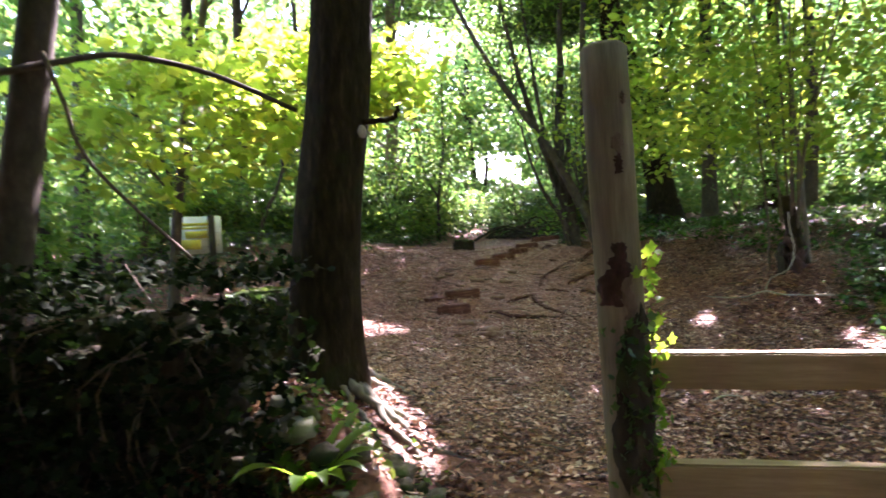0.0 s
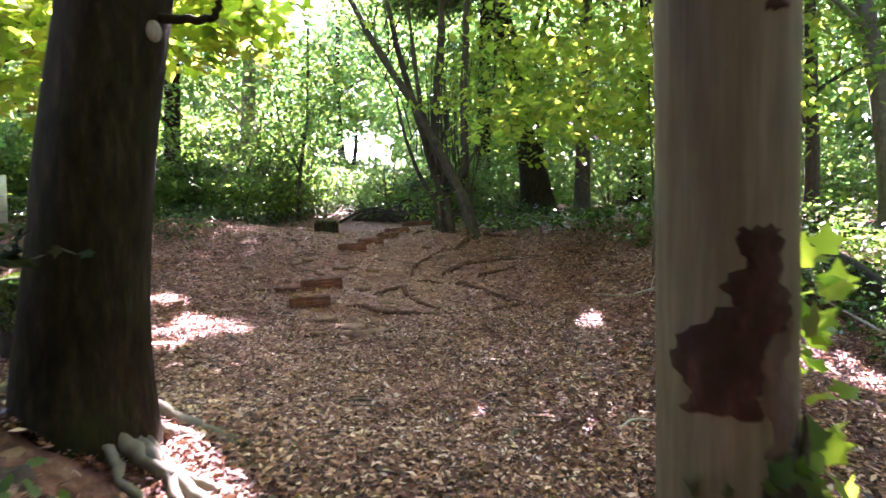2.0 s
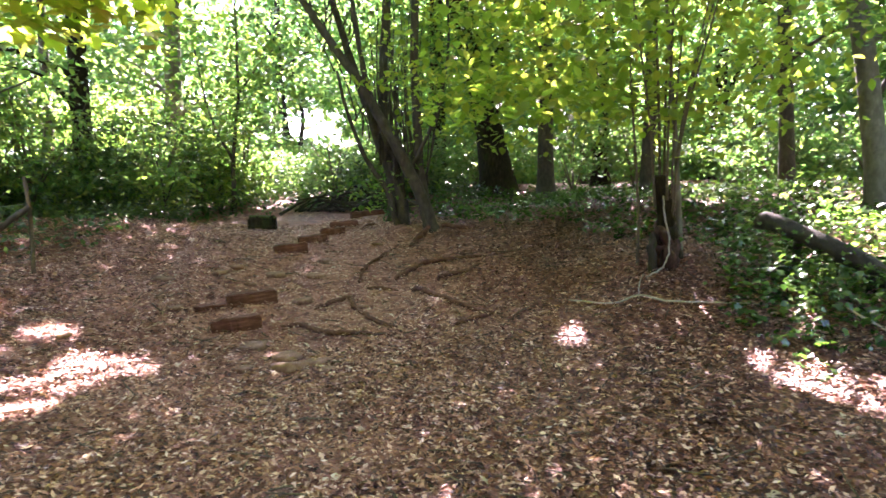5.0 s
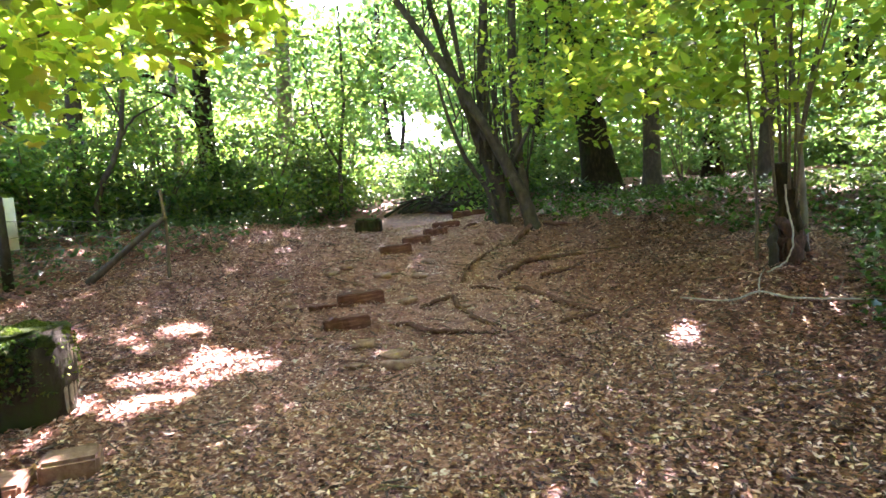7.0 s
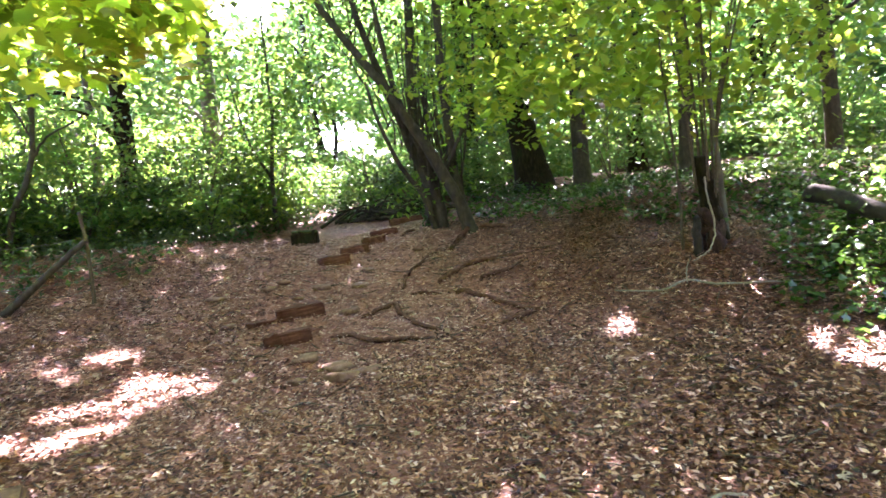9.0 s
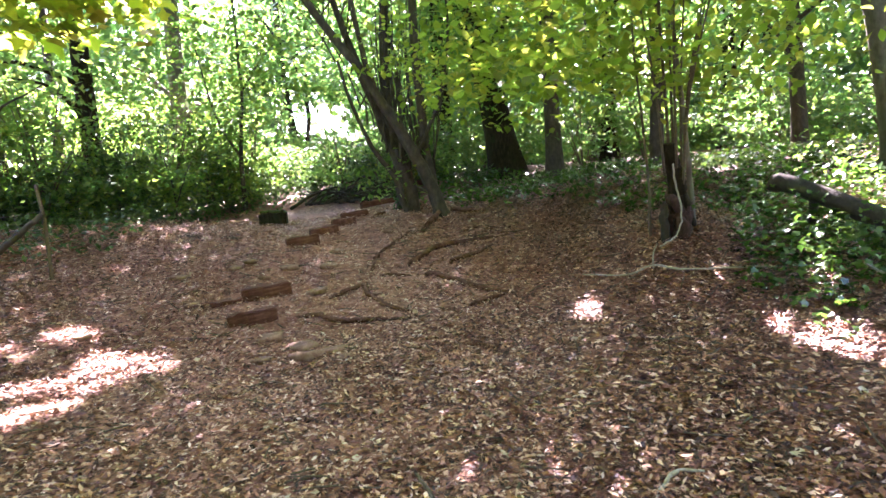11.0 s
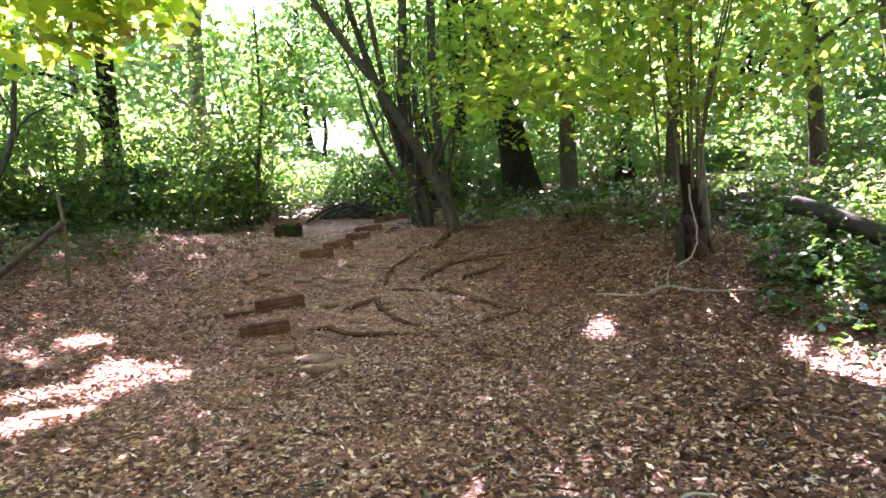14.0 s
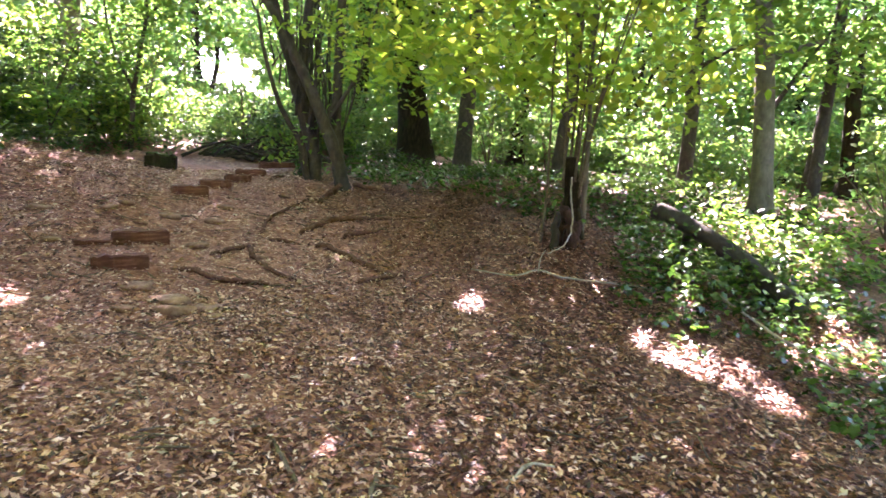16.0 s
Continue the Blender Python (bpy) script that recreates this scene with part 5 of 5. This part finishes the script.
# ---- fence with its notice ----
def wire_fence():
    posts = [(-4.74, 6.5), (-5.9, 5.5), (-3.2, 6.98), (-7.0, 4.5)]
    for x, y in posts[:2] + posts[3:]:
        z = ground(x, y) - 0.1
        bm = bmesh.new()
        tube(bm, [(0, 0, 0), (0.01, 0, 0.5), (0, 0, 1.1), (0, 0, 1.12)], [0.05, 0.05, 0.048, 0.03], 12, 0.03, random.Random(1))
        o = part("fence_post", bm, DARK_BARK)
        o.location = (x, y, z)
        tagged(o, "dark round wooden fence post", "post", "fence posts")
    ox, oy = posts[0]
    oz = ground(ox, oy)
    f = thing("wire_fence", ox, oy, oz, "sagging netted wire fence in front of shrubs", "fence")
    for (x0, y0), (x1, y1) in ((posts[0], posts[1]), (posts[1], posts[3]), (posts[0], posts[2])):
        at = lambda s, h: ((x0 + (x1 - x0) * s) - ox, (y0 + (y1 - y0) * s) - oy, ground(x0 + (x1 - x0) * s, y0 + (y1 - y0) * s) + h - 0.06 * math.sin(math.pi * s) * h - oz)
        for h in (0.15, 0.28, 0.42, 0.56, 0.74):
            limb("wire", [at(k / 6, h + 0.02 * math.sin(3.1 * k + 9 * h)) for k in range(7)], 0.003, 0.003, WIRE, f, sides=5, steps=3, flute=0)
        for k in range(1, 14):
            limb("wire", [at(k / 14, 0.13), at(k / 14 + 0.03 * math.sin(k * 2.3), 0.35), at(k / 14 + 0.02 * math.sin(k), 0.72)], 0.002, 0.002, WIRE, f, sides=4, steps=2, flute=0)
    s = thing("notice", -4.93, 6.4, 1.24, "white rectangular notice with yellow print on fence post", "sign")
    bm = bmesh.new()
    rounded_box(bm, -0.36, 0.36, -0.006, 0.006, 0.0, 0.57, 0.004)
    board = part("board", bm, SIGN_WHITE, s)
    for x0, x1, z0, z1 in ((-0.26, 0.06, 0.07, 0.22), (-0.16, 0.16, 0.24, 0.35), (-0.28, 0.27, 0.43, 0.475), (-0.28, 0.16, 0.38, 0.41)):
        bm = bmesh.new()
        rounded_box(bm, x0, x1, -0.0105, -0.0065, z0, z1, 0.001)
        part("print", bm, SIGN_YELLOW, board)
    bm = bmesh.new()
    rounded_box(bm, 0.16, 0.24, 0.008, 0.07, -0.75, 0.5, 0.01)
    part("backing_post", bm, DARK_BARK, s, "dark timber upright")
    s.rotation_euler = (0, 0, radians(32))


wire_fence()

# ---- ground cover and litter ----
rng = np.random.default_rng(60)


def blotches(x, y, k):
    return np.sin(2.1 * x * k + 1.3) * np.sin(1.7 * y * k + 0.4) + 0.6 * np.sin(4.3 * x * k - y * k * 2.2) + 0.4 * np.sin(7.9 * y * k + 3 * x * k)


def cover(name, label, x, y, keep, height, size, shape, mat, tilt=0.5, category="ground cover"):
    x, y = x[keep], y[keep]
    p = np.stack([x, y, rise(x, y) + height * rng.uniform(0.05, 1, len(x)) ** 1.2], -1)
    me = leaf_mesh(name, p, size * rng.uniform(0.6, 1.4, len(x)), shape, rng, tilt)
    return tagged(linked(name, me, mat), label, category, kind="stuff")


n = 16000
x, y = rng.uniform(1.8, 8.5, n), rng.uniform(0.8, 8.2, n)
edge = 3.15 + 0.75 * smooth(5.2, 5.7, y) + 0.5 * np.clip(4.4 - y, 0, 9) * (y > 3.4) - 0.25 * np.clip(3.4 - y, 0, 3) + 0.5 * (y <= 3.4) + 0.35 * blotches(x, y, 0.8)
cover("ivy_carpet", "glossy dark ivy spreading over leaf litter", x, y, (x > edge) & (blotches(x, y, 1.4) > -0.25 - 0.5 * (y > 4)) & (y < 7.5), 0.16, 0.075, LOBED, IVY_LEAF, 0.45)
n = 1500
x, y = rng.normal(4.35, 0.5, n), rng.normal(4.6, 0.5, n)
cover("ivy_mound", "ivy mound heaped round the fallen log", x, y, (x > 3.3) & (y > 3.7), 0.36, 0.075, LOBED, IVY_LEAF, 0.5)
n = 2600
x, y = rng.uniform(4.7, 8.6, n), rng.uniform(4.6, 8.4, n)
# lighter leaf than the ivy, so the colour helps the glade look sunlit
cover("nettles", "sunlit nettles and weeds filling the glade", x, y, blotches(x, y, 1.1) > -0.4, 0.5, 0.09, OVAL, GREEN_LEAF, 0.5)
n = 12000
x, y = rng.uniform(1.6, 9, n), rng.uniform(6.4, 13, n)
cover("ground_cover", "low green woodland plants under the trees", x, y, (y > 8.9 - 1.1 * (x - 1.7) + 0.3 * blotches(x, y, 1)) & (y > 6.6), 0.24, 0.085, LITTLE, IVY_LEAF, 0.5)
n = 15000
x, y = rng.uniform(-8.5, -1.2, n), rng.uniform(4.5, 13, n)
bank = np.interp(y, [4.5, 6.1, 6.7, 8.3, 10.4, 11.5, 13], [-4.9, -4.6, -4.0, -2.85, -2.1, -1.4, 0.5])
# dimness of the bank is partly in this darker leaf colour
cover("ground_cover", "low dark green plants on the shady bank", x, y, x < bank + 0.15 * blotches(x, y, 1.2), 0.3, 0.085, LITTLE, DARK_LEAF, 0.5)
n = 5000
x, y = rng.uniform(-2, 3, n), rng.uniform(11.6, 15, n)
cover("ground_cover", "low green plants at the head of the path", x, y, blotches(x, y, 1) > -0.3, 0.35, 0.1, LITTLE, DARK_LEAF, 0.5)
n = 700
x, y = rng.uniform(0.5, 2.6, n), rng.uniform(-0.3, 0.9, n)
cover("ground_cover", "small bright green plants beyond the rails", x, y, blotches(x, y, 1.6) > 0.55, 0.12, 0.06, LOBED, IVY_LIT, 0.5)

n = 420
x, y = rng.normal(-0.9, 0.26, n), rng.normal(0.25, 0.28, n)
cover("ground_cover", "small pale green plants among the fallen stones", x, y, blotches(x, y, 2.6) > 0.1, 0.13, 0.05, OVAL, GREEN_LEAF, 0.5)
n = 9000
x, y = rng.uniform(-1.6, -0.3, n), rng.uniform(-0.3, 0.75, n)
cover("leaf_litter", "brown leaves caught between stones and roots", x, y, blotches(x, y, 1.9) > -0.6, 0.06, 0.045, CURLED, DEAD_LEAF, 0.5, "leaf litter")

n = 170000
x, y = rng.uniform(-5.3, 5.4, n), rng.uniform(-1.5, 10.3, n)
bare = np.exp(-((x - 0.5) / 1.8) ** 2) * smooth(4.7, 5.9, y)
trod = 0.45 * smooth(1.2, -0.6, x)
dens = 1 - 0.72 * bare - trod
keep = rng.uniform(0, 1, n) < np.clip(dens, 0.04, 1) * (0.75 + 0.3 * blotches(x, y, 1.1))
for sx, sy in ((-1.0, 5.75), (-0.93, 6.35), (-0.62, 7.8), (-0.36, 8.3), (-0.1, 8.8), (0.08, 9.2)):
    keep &= ((x - sx) / 0.42) ** 2 + ((y - sy) / 0.24) ** 2 > 1
keep &= (y < 6.5) | (rng.uniform(0, 1, n) < 0.75)
cover("leaf_litter", "brown fallen leaves strewn over the woodland floor", x, y, keep, 0.034, 0.041, CURLED, DEAD_LEAF, 0.3, "leaf litter")
n = 250000
x, y = rng.uniform(-4.2, 5.2, n), 1.0 + 7.6 * rng.uniform(0, 1, n) ** 1.35
bare = np.exp(-((x - 0.5) / 1.8) ** 2) * smooth(4.7, 6.0, y)
trod = 0.5 * smooth(1.2, -0.6, x) * smooth(1.5, 3.5, y)
keep = rng.uniform(0, 1, n) < np.clip(1 - 0.72 * bare - trod, 0.05, 1) * (0.8 + 0.25 * blotches(x, y, 0.9))
cover("leaf_litter", "curled broken fragments of brown leaves on the floor", x, y, keep, 0.03, 0.044, SLIVER, DEAD_LEAF, 0.27, "leaf litter")
n = 120000
x, y = rng.uniform(-4.4, 2.6, n), rng.uniform(2.0, 10.0, n)
keep = rng.uniform(0, 1, n) < (0.75 + 0.3 * blotches(x, y, 1.7)) * smooth(2.4, 0.4, x)
cover("leaf_litter", "small crumbled leaf pieces trodden into the path", x, y, keep, 0.036, 0.037, SLIVER, DUSTY_LEAF, 0.25, "leaf litter")
n = 900
x, y = rng.uniform(-4, 5, n), rng.uniform(0.2, 8.5, n)
cover("pale_leaves", "pale dry fallen leaves lying on the litter", x, y, rng.uniform(0, 1, n) < 0.6, 0.034, 0.06, LOBED, PALE_LEAF, 0.4, "leaf litter")
k = 700
bm = bmesh.new()
tr = random.Random(70)
for i in range(k):
    x, y, a, ln = tr.uniform(-4, 5), tr.uniform(0.0, 8.5), tr.uniform(0, 6.3), tr.uniform(0.06, 0.26)
    p = [(x + ln * s * math.cos(a), y + ln * s * math.sin(a), ground(x + ln * s * math.cos(a), y + ln * s * math.sin(a)) + 0.02 + 0.015 * tr.random()) for s in (-0.5, 0.0, 0.5)]
    tube(bm, p, [0.005, 0.006, 0.003], 5)
tagged(part("fallen_twigs", bm, TWIG), "thin brown twigs strewn over leaf litter", "twigs", kind="stuff")
